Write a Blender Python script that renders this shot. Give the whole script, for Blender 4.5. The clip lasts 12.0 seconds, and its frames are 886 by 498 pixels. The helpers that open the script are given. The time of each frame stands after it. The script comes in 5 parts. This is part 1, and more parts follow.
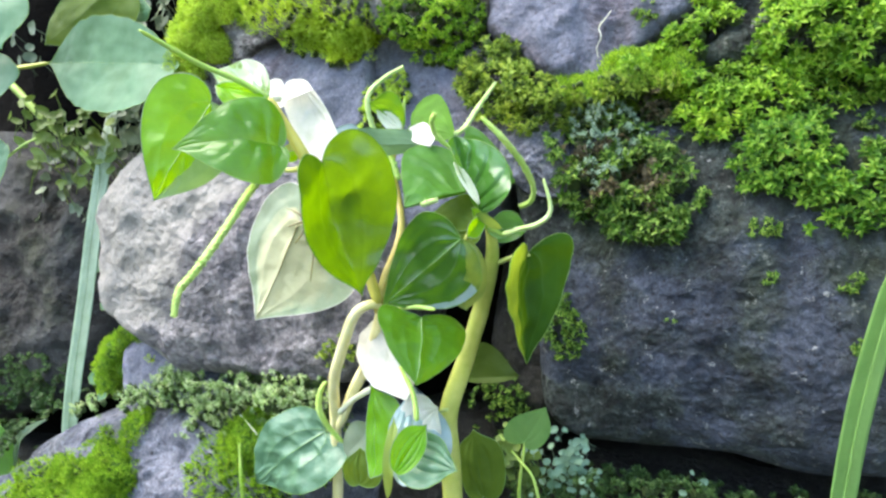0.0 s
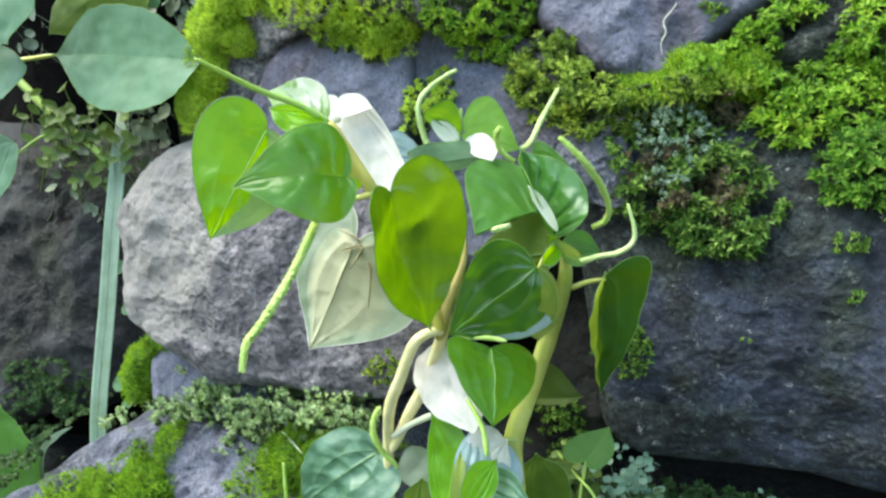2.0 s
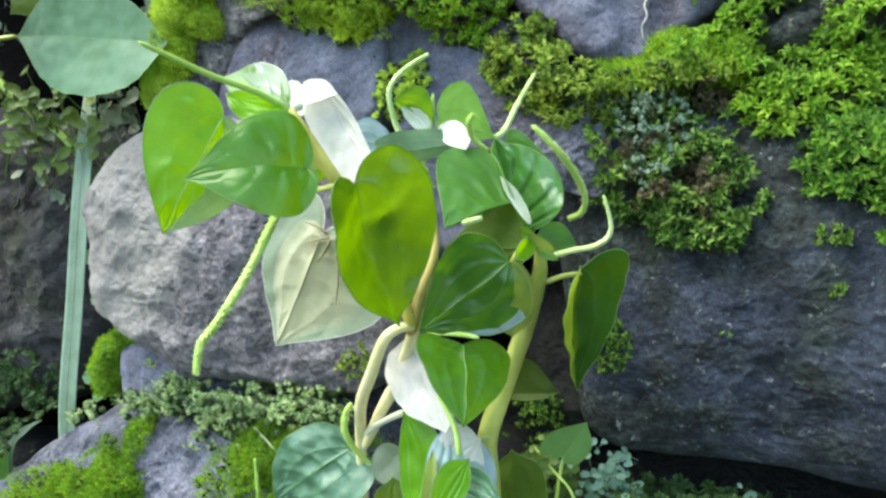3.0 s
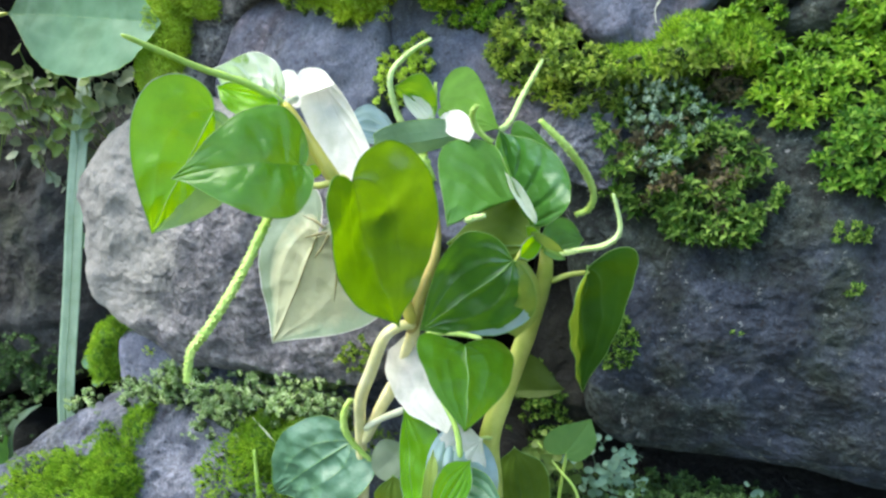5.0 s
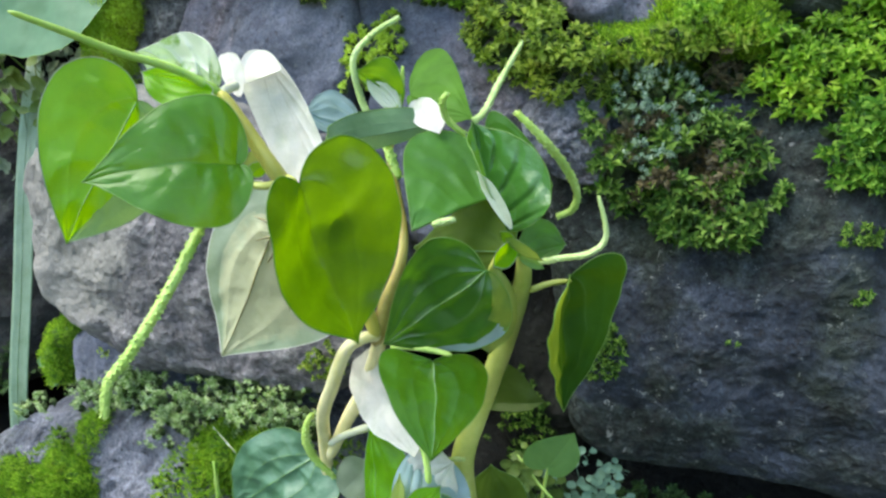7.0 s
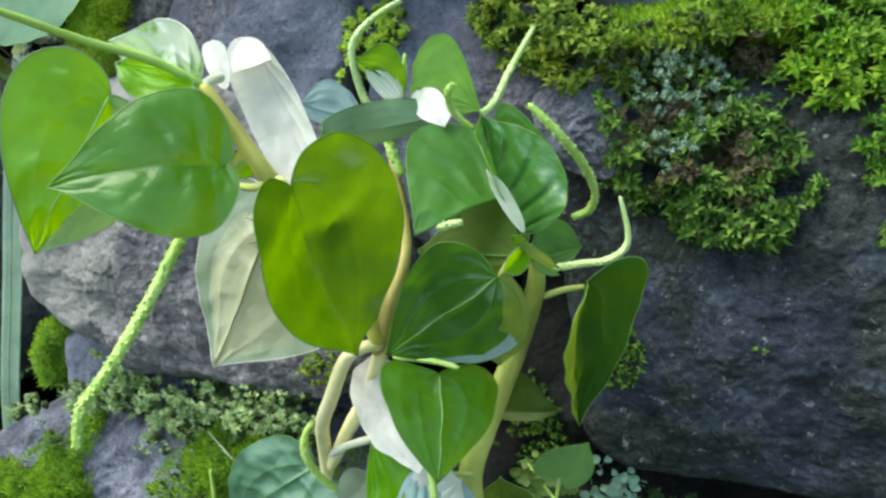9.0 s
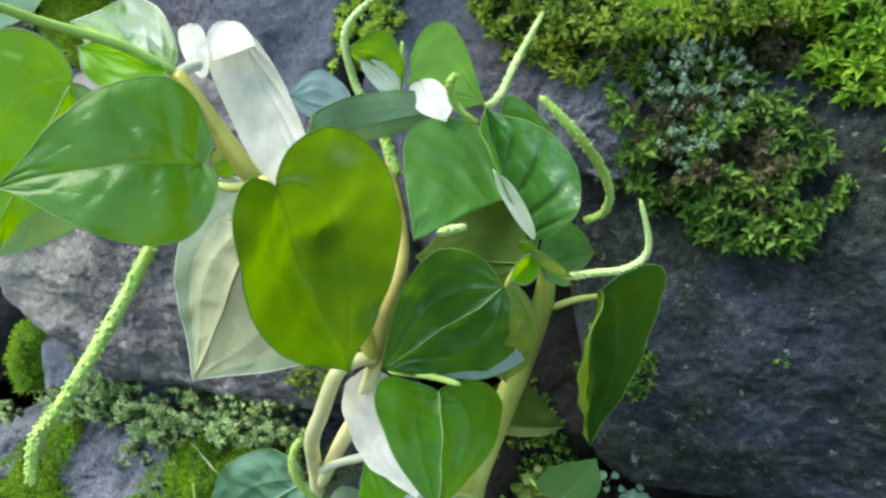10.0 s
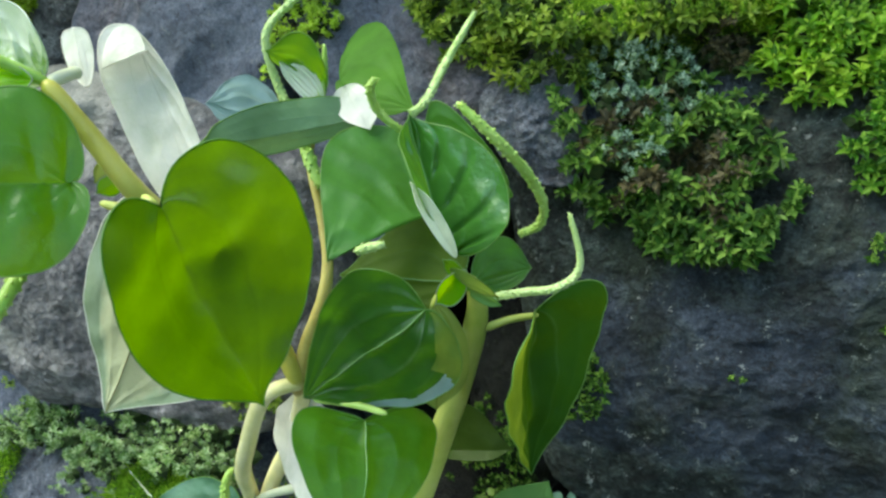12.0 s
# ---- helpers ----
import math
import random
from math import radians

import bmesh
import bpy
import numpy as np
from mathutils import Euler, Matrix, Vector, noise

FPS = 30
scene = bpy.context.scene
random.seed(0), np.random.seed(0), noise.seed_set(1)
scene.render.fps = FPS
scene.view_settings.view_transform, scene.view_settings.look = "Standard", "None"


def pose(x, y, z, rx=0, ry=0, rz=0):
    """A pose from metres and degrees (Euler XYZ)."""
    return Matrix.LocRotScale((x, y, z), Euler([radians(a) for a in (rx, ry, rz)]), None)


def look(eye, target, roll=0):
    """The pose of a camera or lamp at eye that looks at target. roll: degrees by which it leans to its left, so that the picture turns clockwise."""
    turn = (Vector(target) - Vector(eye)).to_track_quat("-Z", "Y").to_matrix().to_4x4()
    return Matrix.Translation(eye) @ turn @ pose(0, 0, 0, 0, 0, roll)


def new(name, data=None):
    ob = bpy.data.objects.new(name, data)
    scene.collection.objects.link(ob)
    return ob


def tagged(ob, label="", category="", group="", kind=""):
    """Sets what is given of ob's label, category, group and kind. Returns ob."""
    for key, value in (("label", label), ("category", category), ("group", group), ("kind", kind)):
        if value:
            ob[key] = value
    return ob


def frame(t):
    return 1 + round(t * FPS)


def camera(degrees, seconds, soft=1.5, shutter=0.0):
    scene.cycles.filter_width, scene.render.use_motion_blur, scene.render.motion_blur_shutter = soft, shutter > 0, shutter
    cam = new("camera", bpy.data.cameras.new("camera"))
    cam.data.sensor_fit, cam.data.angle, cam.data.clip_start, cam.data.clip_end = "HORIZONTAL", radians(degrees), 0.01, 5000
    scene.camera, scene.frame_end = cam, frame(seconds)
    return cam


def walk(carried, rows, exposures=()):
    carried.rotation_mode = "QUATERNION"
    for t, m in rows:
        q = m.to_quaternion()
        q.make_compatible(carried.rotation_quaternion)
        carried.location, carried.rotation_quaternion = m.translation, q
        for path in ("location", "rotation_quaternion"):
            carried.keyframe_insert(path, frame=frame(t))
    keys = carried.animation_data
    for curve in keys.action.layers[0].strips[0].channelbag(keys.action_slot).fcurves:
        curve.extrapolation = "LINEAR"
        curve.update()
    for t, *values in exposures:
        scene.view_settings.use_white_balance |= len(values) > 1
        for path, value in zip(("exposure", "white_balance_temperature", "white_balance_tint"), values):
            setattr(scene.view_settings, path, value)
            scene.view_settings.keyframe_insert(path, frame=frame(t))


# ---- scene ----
cam = camera(66.0, 12.0, soft=2.5)
# seconds, eye, yaw, pitch, roll
PATH = [
    (0.0, 0.0000, 0.0000, 0.5000, 22.50, -2.00, 0.50),
    (0.5, -0.0067, -0.0025, 0.5040, 21.86, -1.85, 0.20),
    (1.0, -0.0195, -0.0004, 0.5089, 21.45, -2.10, -0.08),
    (1.5, -0.0239, 0.0025, 0.5139, 21.71, -3.77, -0.36),
    (2.0, -0.0260, 0.0057, 0.5185, 21.77, -5.48, -0.44),
    (2.5, -0.0238, 0.0093, 0.5204, 21.41, -6.49, -0.70),
    (3.0, -0.0242, 0.0148, 0.5204, 20.82, -6.91, -0.42),
    (5.0, -0.0262, 0.0222, 0.5259, 21.23, -9.22, -0.15),
    (5.5, -0.0236, 0.0256, 0.5280, 20.96, -9.52, -0.07),
    (6.0, -0.0260, 0.0325, 0.5281, 20.77, -10.69, 0.11),
    (6.5, -0.0273, 0.0394, 0.5282, 20.58, -10.89, -0.01),
    (7.0, -0.0279, 0.0425, 0.5291, 20.43, -11.00, 0.07),
    (9.0, -0.0326, 0.0544, 0.5308, 20.86, -12.28, -0.24),
    (9.5, -0.0356, 0.0588, 0.5304, 20.52, -12.53, 0.09),
    (10.0, -0.0385, 0.0655, 0.5303, 20.24, -12.69, 0.13),
    (10.5, -0.0350, 0.0717, 0.5298, 20.31, -12.65, -0.27),
    (11.0, -0.0355, 0.0783, 0.5308, 19.94, -12.47, -0.53),
    (11.5, -0.0331, 0.0761, 0.5321, 19.23, -12.34, -0.44),
    (12.0, -0.0310, 0.0790, 0.5310, 19.13, -12.57, -0.59),
]
# the camera stops down slowly as green fills its view
EXPOSURES = [(0.0, 2.39, 6740, 9), (1.0, 2.15, 6680, 6), (2.5, 2.03, 6640, 4), (5.5, 2.0, 6580, 5), (7.0, 1.75, 6620, 3), (9.5, 1.66, 6660, 0), (11.5, 1.53, 6660, -3), (12.0, 1.5, 6750, -9)]
walk(cam, [(t, pose(x, y, z, 90 + pitch, 0, yaw) @ pose(0, 0, 0, 0, 0, roll)) for t, x, y, z, yaw, pitch, roll in PATH], EXPOSURES)

# ---- world and light ----
SUN_TO = Vector((-0.45, -0.22, 0.86)).normalized()
elev = math.asin(SUN_TO.z)
world = bpy.data.worlds.new("sky")
scene.world = world
world.use_nodes = True
wn = world.node_tree
sky = wn.nodes.new("ShaderNodeTexSky")
sky.sky_type = "NISHITA"
sky.sun_disc = False
sky.sun_elevation = elev
sky.sun_rotation = math.atan2(SUN_TO.x, SUN_TO.y)
bg = wn.nodes["Background"]
wn.links.new(sky.outputs[0], bg.inputs[0])
bg.inputs[1].default_value = 0.15
sun = new("sun", bpy.data.lights.new("sun", "SUN"))
sun.data.energy = 2.2
sun.data.angle = radians(58)
sun.data.color = (1.0, 0.95, 0.86)
sun.matrix_world = look((0, 0, 3), Vector((0, 0, 3)) - SUN_TO)

# ---- materials ----
def mat(name):
    m = bpy.data.materials.new(name)
    m.use_nodes = True
    nt = m.node_tree
    return m, nt, nt.nodes["Principled BSDF"]


def nod(nt, kind, **kw):
    n = nt.nodes.new(kind)
    for k, v in kw.items():
        if k in n.inputs:
            n.inputs[k].default_value = v
    return n


def ramp(nt, src, stops):
    r = nt.nodes.new("ShaderNodeValToRGB")
    e = r.color_ramp.elements
    while len(e) < len(stops):
        e.new(0.5)
    for el, (p, c) in zip(e, stops):
        el.position = p
        el.color = (*c, 1) if len(c) == 3 else c
    nt.links.new(src, r.inputs[0])
    return r.outputs[0]


def mixc(nt, fac, a, b, mode="MIX"):
    m = nt.nodes.new("ShaderNodeMix")
    m.data_type = "RGBA"
    m.blend_type = mode
    for sock, val in ((0, fac), (6, a), (7, b)):
        if isinstance(val, bpy.types.NodeSocket):
            nt.links.new(val, m.inputs[sock])
        elif sock == 0:
            m.inputs[0].default_value = val
        else:
            m.inputs[sock].default_value = (*val, 1)
    return m.outputs[2]


def noise_tex(nt, scale, detail=6.0, rough=0.6, vec=None, dist=0.0):
    n = nod(nt, "ShaderNodeTexNoise", Scale=scale, Detail=detail, Roughness=rough, Distortion=dist)
    nt.links.new(vec or nod(nt, "ShaderNodeNewGeometry").outputs["Position"], n.inputs["Vector"])
    return n.outputs["Fac"]


def math_n(nt, op, a, b=0.0):
    n = nt.nodes.new("ShaderNodeMath")
    n.operation = op
    for i, v in enumerate((a, b)):
        if isinstance(v, bpy.types.NodeSocket):
            nt.links.new(v, n.inputs[i])
        else:
            n.inputs[i].default_value = v
    return n.outputs[0]


def bump(nt, bs, heights, strength=0.6, dist=0.001):
    b = nod(nt, "ShaderNodeBump", Strength=strength, Distance=dist)
    nt.links.new(heights, b.inputs["Height"])
    nt.links.new(b.outputs[0], bs.inputs["Normal"])


def nod_noise_color(nt, scale):
    n = nod(nt, "ShaderNodeTexNoise", Scale=scale, Detail=3.0)
    nt.links.new(nod(nt, "ShaderNodeNewGeometry").outputs["Position"], n.inputs["Vector"])
    return n.outputs["Color"]


def stone_material(name, smooth, pitted, lichen=0.4, zone=0.5, relief=0.004, zone_scale=17.0, film=(0.085, 0.10, 0.05), film_amt=0.4, drift=(0.0, 0.0, 0.0, 0.0), speck=1.0):
    """Weathered basalt: smooth worn faces and pitted broken ones, each a dark and a pale tone, with crust lichen specks and a thin green film."""
    m, nt, bs = mat(name)
    z = nod(nt, "ShaderNodeTexNoise", Scale=zone_scale, Detail=7.0, Roughness=0.62, Distortion=0.6)
    nt.links.new(nod(nt, "ShaderNodeNewGeometry").outputs["Position"], z.inputs["Vector"])
    place = nod(nt, "ShaderNodeSeparateXYZ")
    nt.links.new(nod(nt, "ShaderNodeNewGeometry").outputs["Position"], place.inputs[0])
    along = math_n(nt, "MULTIPLY", math_n(nt, "SUBTRACT", place.outputs[0], drift[2]), drift[0])
    rise = math_n(nt, "MULTIPLY", math_n(nt, "SUBTRACT", place.outputs[2], drift[3]), drift[1])
    mask = ramp(nt, math_n(nt, "ADD", z.outputs["Fac"], math_n(nt, "ADD", along, rise)), [(zone - 0.05, (0, 0, 0)), (zone + 0.05, (1, 1, 1))])
    tone = noise_tex(nt, 75, 8, 0.68)
    grain = noise_tex(nt, 620, 6, 0.75)
    grit = noise_tex(nt, 1500, 3, 0.7)
    warp = mixc(nt, 0.010, nod(nt, "ShaderNodeNewGeometry").outputs["Position"], nod_noise_color(nt, 210))
    cells = nod(nt, "ShaderNodeTexVoronoi", Scale=260.0)
    nt.links.new(warp, cells.inputs["Vector"])
    pits = noise_tex(nt, 330, 6, 0.68, dist=0.4)
    a = ramp(nt, tone, [(0.36, smooth[0]), (0.64, smooth[1])])
    a = mixc(nt, 0.65 * speck, a, ramp(nt, grain, [(0.36, (0.45, 0.45, 0.47)), (0.5, (1, 1, 1)), (0.64, (1.6, 1.58, 1.55))]), "MULTIPLY")
    b = ramp(nt, tone, [(0.36, pitted[0]), (0.64, pitted[1])])
    b = mixc(nt, 0.45 + 0.45 * speck, b, ramp(nt, pits, [(0.36, (0.28, 0.27, 0.29)), (0.5, (0.95, 0.95, 0.95)), (0.64, (1.75, 1.72, 1.7))]), "MULTIPLY")
    b = mixc(nt, 0.5, b, ramp(nt, cells.outputs["Distance"], [(0.1, (1.2, 1.2, 1.2)), (0.7, (0.62, 0.62, 0.64))]), "MULTIPLY")
    c = mixc(nt, mask, a, b)
    c = mixc(nt, 0.6 * speck, c, ramp(nt, grit, [(0.38, (0.55, 0.55, 0.57)), (0.5, (1, 1, 1)), (0.62, (1.5, 1.5, 1.48))]), "MULTIPLY")
    flecks = noise_tex(nt, 240, 5, 0.8)
    c = mixc(nt, ramp(nt, flecks, [(0.61, (0, 0, 0)), (0.66, (lichen, lichen, lichen))]), c, (0.40, 0.41, 0.40))
    veil = noise_tex(nt, 30, 7, 0.68)
    c = mixc(nt, ramp(nt, veil, [(0.50, (0, 0, 0)), (0.68, (film_amt, film_amt, film_amt))]), c, film)
    holes = noise_tex(nt, 480, 4, 0.6)
    c = mixc(nt, ramp(nt, holes, [(0.33, (0.75 * speck, 0.75 * speck, 0.75 * speck)), (0.38, (0, 0, 0))]), c, (0.016, 0.015, 0.017))
    nt.links.new(c, bs.inputs["Base Color"])
    nt.links.new(ramp(nt, grain, [(0.3, (0.62, 0.62, 0.62)), (0.7, (0.9, 0.9, 0.9))]), bs.inputs["Roughness"])
    bs.inputs["Specular IOR Level"].default_value = 0.35
    deep = math_n(nt, "MULTIPLY", math_n(nt, "SUBTRACT", pits, math_n(nt, "MULTIPLY", cells.outputs["Distance"], 0.45)), math_n(nt, "ADD", math_n(nt, "MULTIPLY", mask, 1.1), 0.2))
    h = math_n(nt, "ADD", deep, math_n(nt, "ADD", math_n(nt, "MULTIPLY", grain, 0.45), math_n(nt, "ADD", math_n(nt, "MULTIPLY", grit, 0.16), math_n(nt, "MULTIPLY", holes, 0.35))))
    bump(nt, bs, h, 1.0, relief)
    return m


STONE_BLUE = stone_material("blue_grey_basalt", ((0.015, 0.021, 0.034), (0.068, 0.082, 0.116)), ((0.010, 0.015, 0.014), (0.078, 0.098, 0.090)), 0.8, 0.47, 0.005, 20.0, (0.034, 0.052, 0.018), 0.6)
STONE_GREY = stone_material("grey_basalt", ((0.15, 0.145, 0.15), (0.32, 0.31, 0.30)), ((0.12, 0.115, 0.12), (0.28, 0.27, 0.26)), 0.5)
STONE_WARM = stone_material("pale_warm_stone", ((0.185, 0.175, 0.161), (0.31, 0.291, 0.266)), ((0.105, 0.098, 0.113), (0.28, 0.262, 0.272)), 0.25, 0.47, 0.0026, 15.0, (0.15, 0.15, 0.12), 0.25, (7.0, -6.0, -0.205, 0.480), 0.4)
STONE_LILAC = stone_material("lilac_basalt", ((0.070, 0.078, 0.112), (0.165, 0.172, 0.226)), ((0.085, 0.073, 0.094), (0.195, 0.170, 0.205)), 0.3, 0.55, 0.0025, 13.0, (0.10, 0.11, 0.09), 0.2, speck=0.7)
STONE_PALE = stone_material("pale_blue_basalt", ((0.080, 0.087, 0.118), (0.25, 0.257, 0.315)), ((0.050, 0.055, 0.078), (0.265, 0.27, 0.325)), 0.5, 0.5)
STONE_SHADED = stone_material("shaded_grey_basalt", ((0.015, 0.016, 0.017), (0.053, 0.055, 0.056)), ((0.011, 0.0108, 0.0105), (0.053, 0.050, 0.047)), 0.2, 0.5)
STONE_DARK = stone_material("shade_dark_basalt", ((0.008, 0.008, 0.007), (0.030, 0.029, 0.026)), ((0.006, 0.006, 0.0055), (0.036, 0.034, 0.030)), 0.15, 0.5, 0.004, 17.0, (0.02, 0.022, 0.01), 0.4)


def soil_material():
    m, nt, bs = mat("shade_dark_soil")
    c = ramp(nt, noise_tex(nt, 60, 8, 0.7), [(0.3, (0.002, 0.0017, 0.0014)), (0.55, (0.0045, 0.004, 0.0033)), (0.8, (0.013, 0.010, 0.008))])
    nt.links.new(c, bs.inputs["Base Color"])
    bs.inputs["Roughness"].default_value = 0.95
    bs.inputs["Specular IOR Level"].default_value = 0.08
    bump(nt, bs, noise_tex(nt, 150, 8, 0.7), 1.0, 0.006)
    return m


SOIL = soil_material()


def moss_material(name, dark, mid, tip, transl=0.5):
    """Colour varies from shoot to shoot and in broad drifts."""
    m, nt, bs = mat(name)
    geo = nod(nt, "ShaderNodeNewGeometry")
    isl = geo.outputs["Random Per Island"]
    c = ramp(nt, isl, [(0.0, dark), (0.45, mid), (1.0, tip)])
    drift = noise_tex(nt, 55, 4, 0.6)
    c = mixc(nt, 0.8, c, ramp(nt, drift, [(0.34, (0.40, 0.50, 0.36)), (0.5, (0.95, 0.97, 0.95)), (0.68, (1.35, 1.2, 0.9))]), "MULTIPLY")
    brown = noise_tex(nt, 130, 4, 0.6)
    c = mixc(nt, ramp(nt, brown, [(0.62, (0, 0, 0)), (0.75, (0.55, 0.55, 0.55))]), c, (0.11, 0.085, 0.025))
    nt.links.new(c, bs.inputs["Base Color"])
    bs.inputs["Roughness"].default_value = 0.5
    bs.inputs["Specular IOR Level"].default_value = 0.35
    tr = nod(nt, "ShaderNodeBsdfTranslucent")
    nt.links.new(c, tr.inputs[0])
    mx = nod(nt, "ShaderNodeMixShader")
    mx.inputs[0].default_value = transl
    nt.links.new(bs.outputs[0], mx.inputs[1])
    nt.links.new(tr.outputs[0], mx.inputs[2])
    nt.links.new(mx.outputs[0], nt.nodes["Material Output"].inputs[0])
    return m


MOSS_STAR = moss_material("star_moss", (0.042, 0.125, 0.006), (0.17, 0.36, 0.018), (0.42, 0.62, 0.08))
MOSS_TAWNY = moss_material("olive_yellow_moss", (0.040, 0.085, 0.006), (0.165, 0.27, 0.020), (0.45, 0.56, 0.10))
MOSS_LEAFY = moss_material("leafy_green_moss", (0.026, 0.090, 0.008), (0.105, 0.27, 0.020), (0.32, 0.51, 0.07))
MOSS_OLIVE = moss_material("olive_moss", (0.018, 0.050, 0.006), (0.072, 0.175, 0.020), (0.33, 0.50, 0.10))
MOSS_FINE = moss_material("cushion_moss", (0.25, 0.40, 0.02), (0.43, 0.61, 0.045), (0.64, 0.77, 0.16))
MOSS_GREEN = moss_material("green_cushion_moss", (0.06, 0.155, 0.006), (0.20, 0.40, 0.018), (0.48, 0.66, 0.08))
MOSS_BLUE = moss_material("frosted_lichen", (0.05, 0.11, 0.055), (0.16, 0.26, 0.17), (0.42, 0.53, 0.43), 0.3)
MOSS_PALE = moss_material("pale_tipped_moss", (0.12, 0.23, 0.05), (0.30, 0.44, 0.16), (0.66, 0.75, 0.50), 0.45)
MOSS_BROWN = moss_material("withered_moss", (0.016, 0.015, 0.006), (0.042, 0.036, 0.014), (0.10, 0.085, 0.035), 0.1)
MOSS_DEEP = moss_material("shade_green_moss", (0.014, 0.045, 0.010), (0.045, 0.10, 0.02), (0.09, 0.17, 0.045), 0.2)
HERB_OLIVE = moss_material("olive_herb", (0.10, 0.16, 0.03), (0.18, 0.27, 0.065), (0.30, 0.40, 0.14), 0.35)
HERB_TEAL = moss_material("blue_green_herb", (0.16, 0.28, 0.20), (0.27, 0.42, 0.31), (0.42, 0.56, 0.46), 0.3)
HERB_PALE = moss_material("pale_herb", (0.10, 0.14, 0.09), (0.17, 0.22, 0.15), (0.30, 0.35, 0.26), 0.25)


def leaf_material(name, front, glow, vein=(0.30, 0.42, 0.16), transl=0.45, rough=0.36, vein_amt=0.5, blotch=0.0, spec=0.6, blot=(0.6, 0.6, 0.42), relief=0.6, cover=0.46, core=None):
    """Waxy leaf: arching pale veins along the blade's length, light shining through."""
    m, nt, bs = mat(name)
    uv = nod(nt, "ShaderNodeUVMap")
    uv.uv_map = "blade"
    sep = nod(nt, "ShaderNodeSeparateXYZ")
    nt.links.new(uv.outputs[0], sep.inputs[0])
    wob = math_n(nt, "MULTIPLY", math_n(nt, "SUBTRACT", noise_tex(nt, 160, 3, 0.5), 0.5), 0.10)
    av = math_n(nt, "ABSOLUTE", math_n(nt, "ADD", math_n(nt, "SUBTRACT", math_n(nt, "MULTIPLY", sep.outputs[1], 2.0), 1.0), wob))
    line = None
    for c0, w, amt in ((0.0, 0.022, 1.0), (0.40, 0.018, 0.55), (0.72, 0.014, 0.15)):
        d = math_n(nt, "ABSOLUTE", math_n(nt, "SUBTRACT", av, c0))
        k = math_n(nt, "MULTIPLY", math_n(nt, "SUBTRACT", 1.0, math_n(nt, "MINIMUM", math_n(nt, "DIVIDE", d, w * 2.0), 1.0)), amt)
        line = k if line is None else math_n(nt, "MAXIMUM", line, k)
    broken = nod(nt, "ShaderNodeMapRange")
    broken.inputs["From Min"].default_value, broken.inputs["From Max"].default_value = 0.30, 0.55
    nt.links.new(noise_tex(nt, 120, 3, 0.5), broken.inputs["Value"])
    line = math_n(nt, "MULTIPLY", line, math_n(nt, "SUBTRACT", 1.0, math_n(nt, "MULTIPLY", sep.outputs[0], 0.8)))
    line = math_n(nt, "MULTIPLY", line, broken.outputs[0])
    tone = noise_tex(nt, 90, 5, 0.6)
    cells = noise_tex(nt, 700, 3, 0.6)
    shade = ramp(nt, tone, [(0.34, (0.80, 0.84, 0.76)), (0.5, (1, 1, 1)), (0.68, (1.16, 1.12, 1.14))])
    fc = mixc(nt, 1.0, mixc(nt, math_n(nt, "MULTIPLY", line, vein_amt), front, vein), shade, "MULTIPLY")
    if blotch:
        fc = mixc(nt, ramp(nt, noise_tex(nt, 130, 5, 0.65), [(cover, (0, 0, 0)), (cover + 0.1, (blotch, blotch, blotch))]), fc, blot)
    thin = glow
    if core:
        # the withered middle of the blade, ending raggedly short of the margin
        reach = math_n(nt, "ADD", av, math_n(nt, "MULTIPLY", math_n(nt, "SUBTRACT", noise_tex(nt, 110, 6, 0.7), 0.5), 1.1))
        heart = ramp(nt, reach, [(0.50, (1, 1, 1)), (0.78, (0, 0, 0))])
        fc = mixc(nt, heart, fc, core)
        thin = mixc(nt, heart, glow, core)
    nt.links.new(fc, bs.inputs["Base Color"])
    bs.inputs["Roughness"].default_value = rough
    bs.inputs["Specular IOR Level"].default_value = spec
    h = math_n(nt, "ADD", math_n(nt, "MULTIPLY", line, -0.28), math_n(nt, "ADD", math_n(nt, "MULTIPLY", tone, 1.6), math_n(nt, "MULTIPLY", cells, 0.12)))
    bump(nt, bs, h, relief, 0.0009)
    tr = nod(nt, "ShaderNodeBsdfTranslucent")
    nt.links.new(mixc(nt, 1.0, mixc(nt, math_n(nt, "MULTIPLY", line, 0.35), thin, vein), shade, "MULTIPLY"), tr.inputs[0])
    mx = nod(nt, "ShaderNodeMixShader")
    mx.inputs[0].default_value = transl
    nt.links.new(bs.outputs[0], mx.inputs[1])
    nt.links.new(tr.outputs[0], mx.inputs[2])
    nt.links.new(mx.outputs[0], nt.nodes["Material Output"].inputs[0])
    return m


LEAF = leaf_material("leaf_green", (0.075, 0.22, 0.035), (0.22, 0.44, 0.012), vein=(0.20, 0.40, 0.12), transl=0.42, vein_amt=0.5, spec=0.6, rough=0.42, relief=0.5)
LEAF_SHINY = leaf_material("leaf_shiny_green", (0.065, 0.205, 0.035), (0.19, 0.40, 0.012), vein=(0.20, 0.40, 0.12), transl=0.4, vein_amt=0.5, spec=1.0, rough=0.27, relief=0.7)
LEAF_MID = leaf_material("leaf_mid_green", (0.07, 0.22, 0.012), (0.27, 0.49, 0.010), vein=(0.22, 0.42, 0.10), transl=0.48, vein_amt=0.45, spec=0.5, rough=0.36)
LEAF_MATT = leaf_material("leaf_matt_green", (0.09, 0.22, 0.03), (0.24, 0.42, 0.03), vein=(0.2, 0.36, 0.08), transl=0.5, vein_amt=0.4, spec=0.15, rough=0.6)
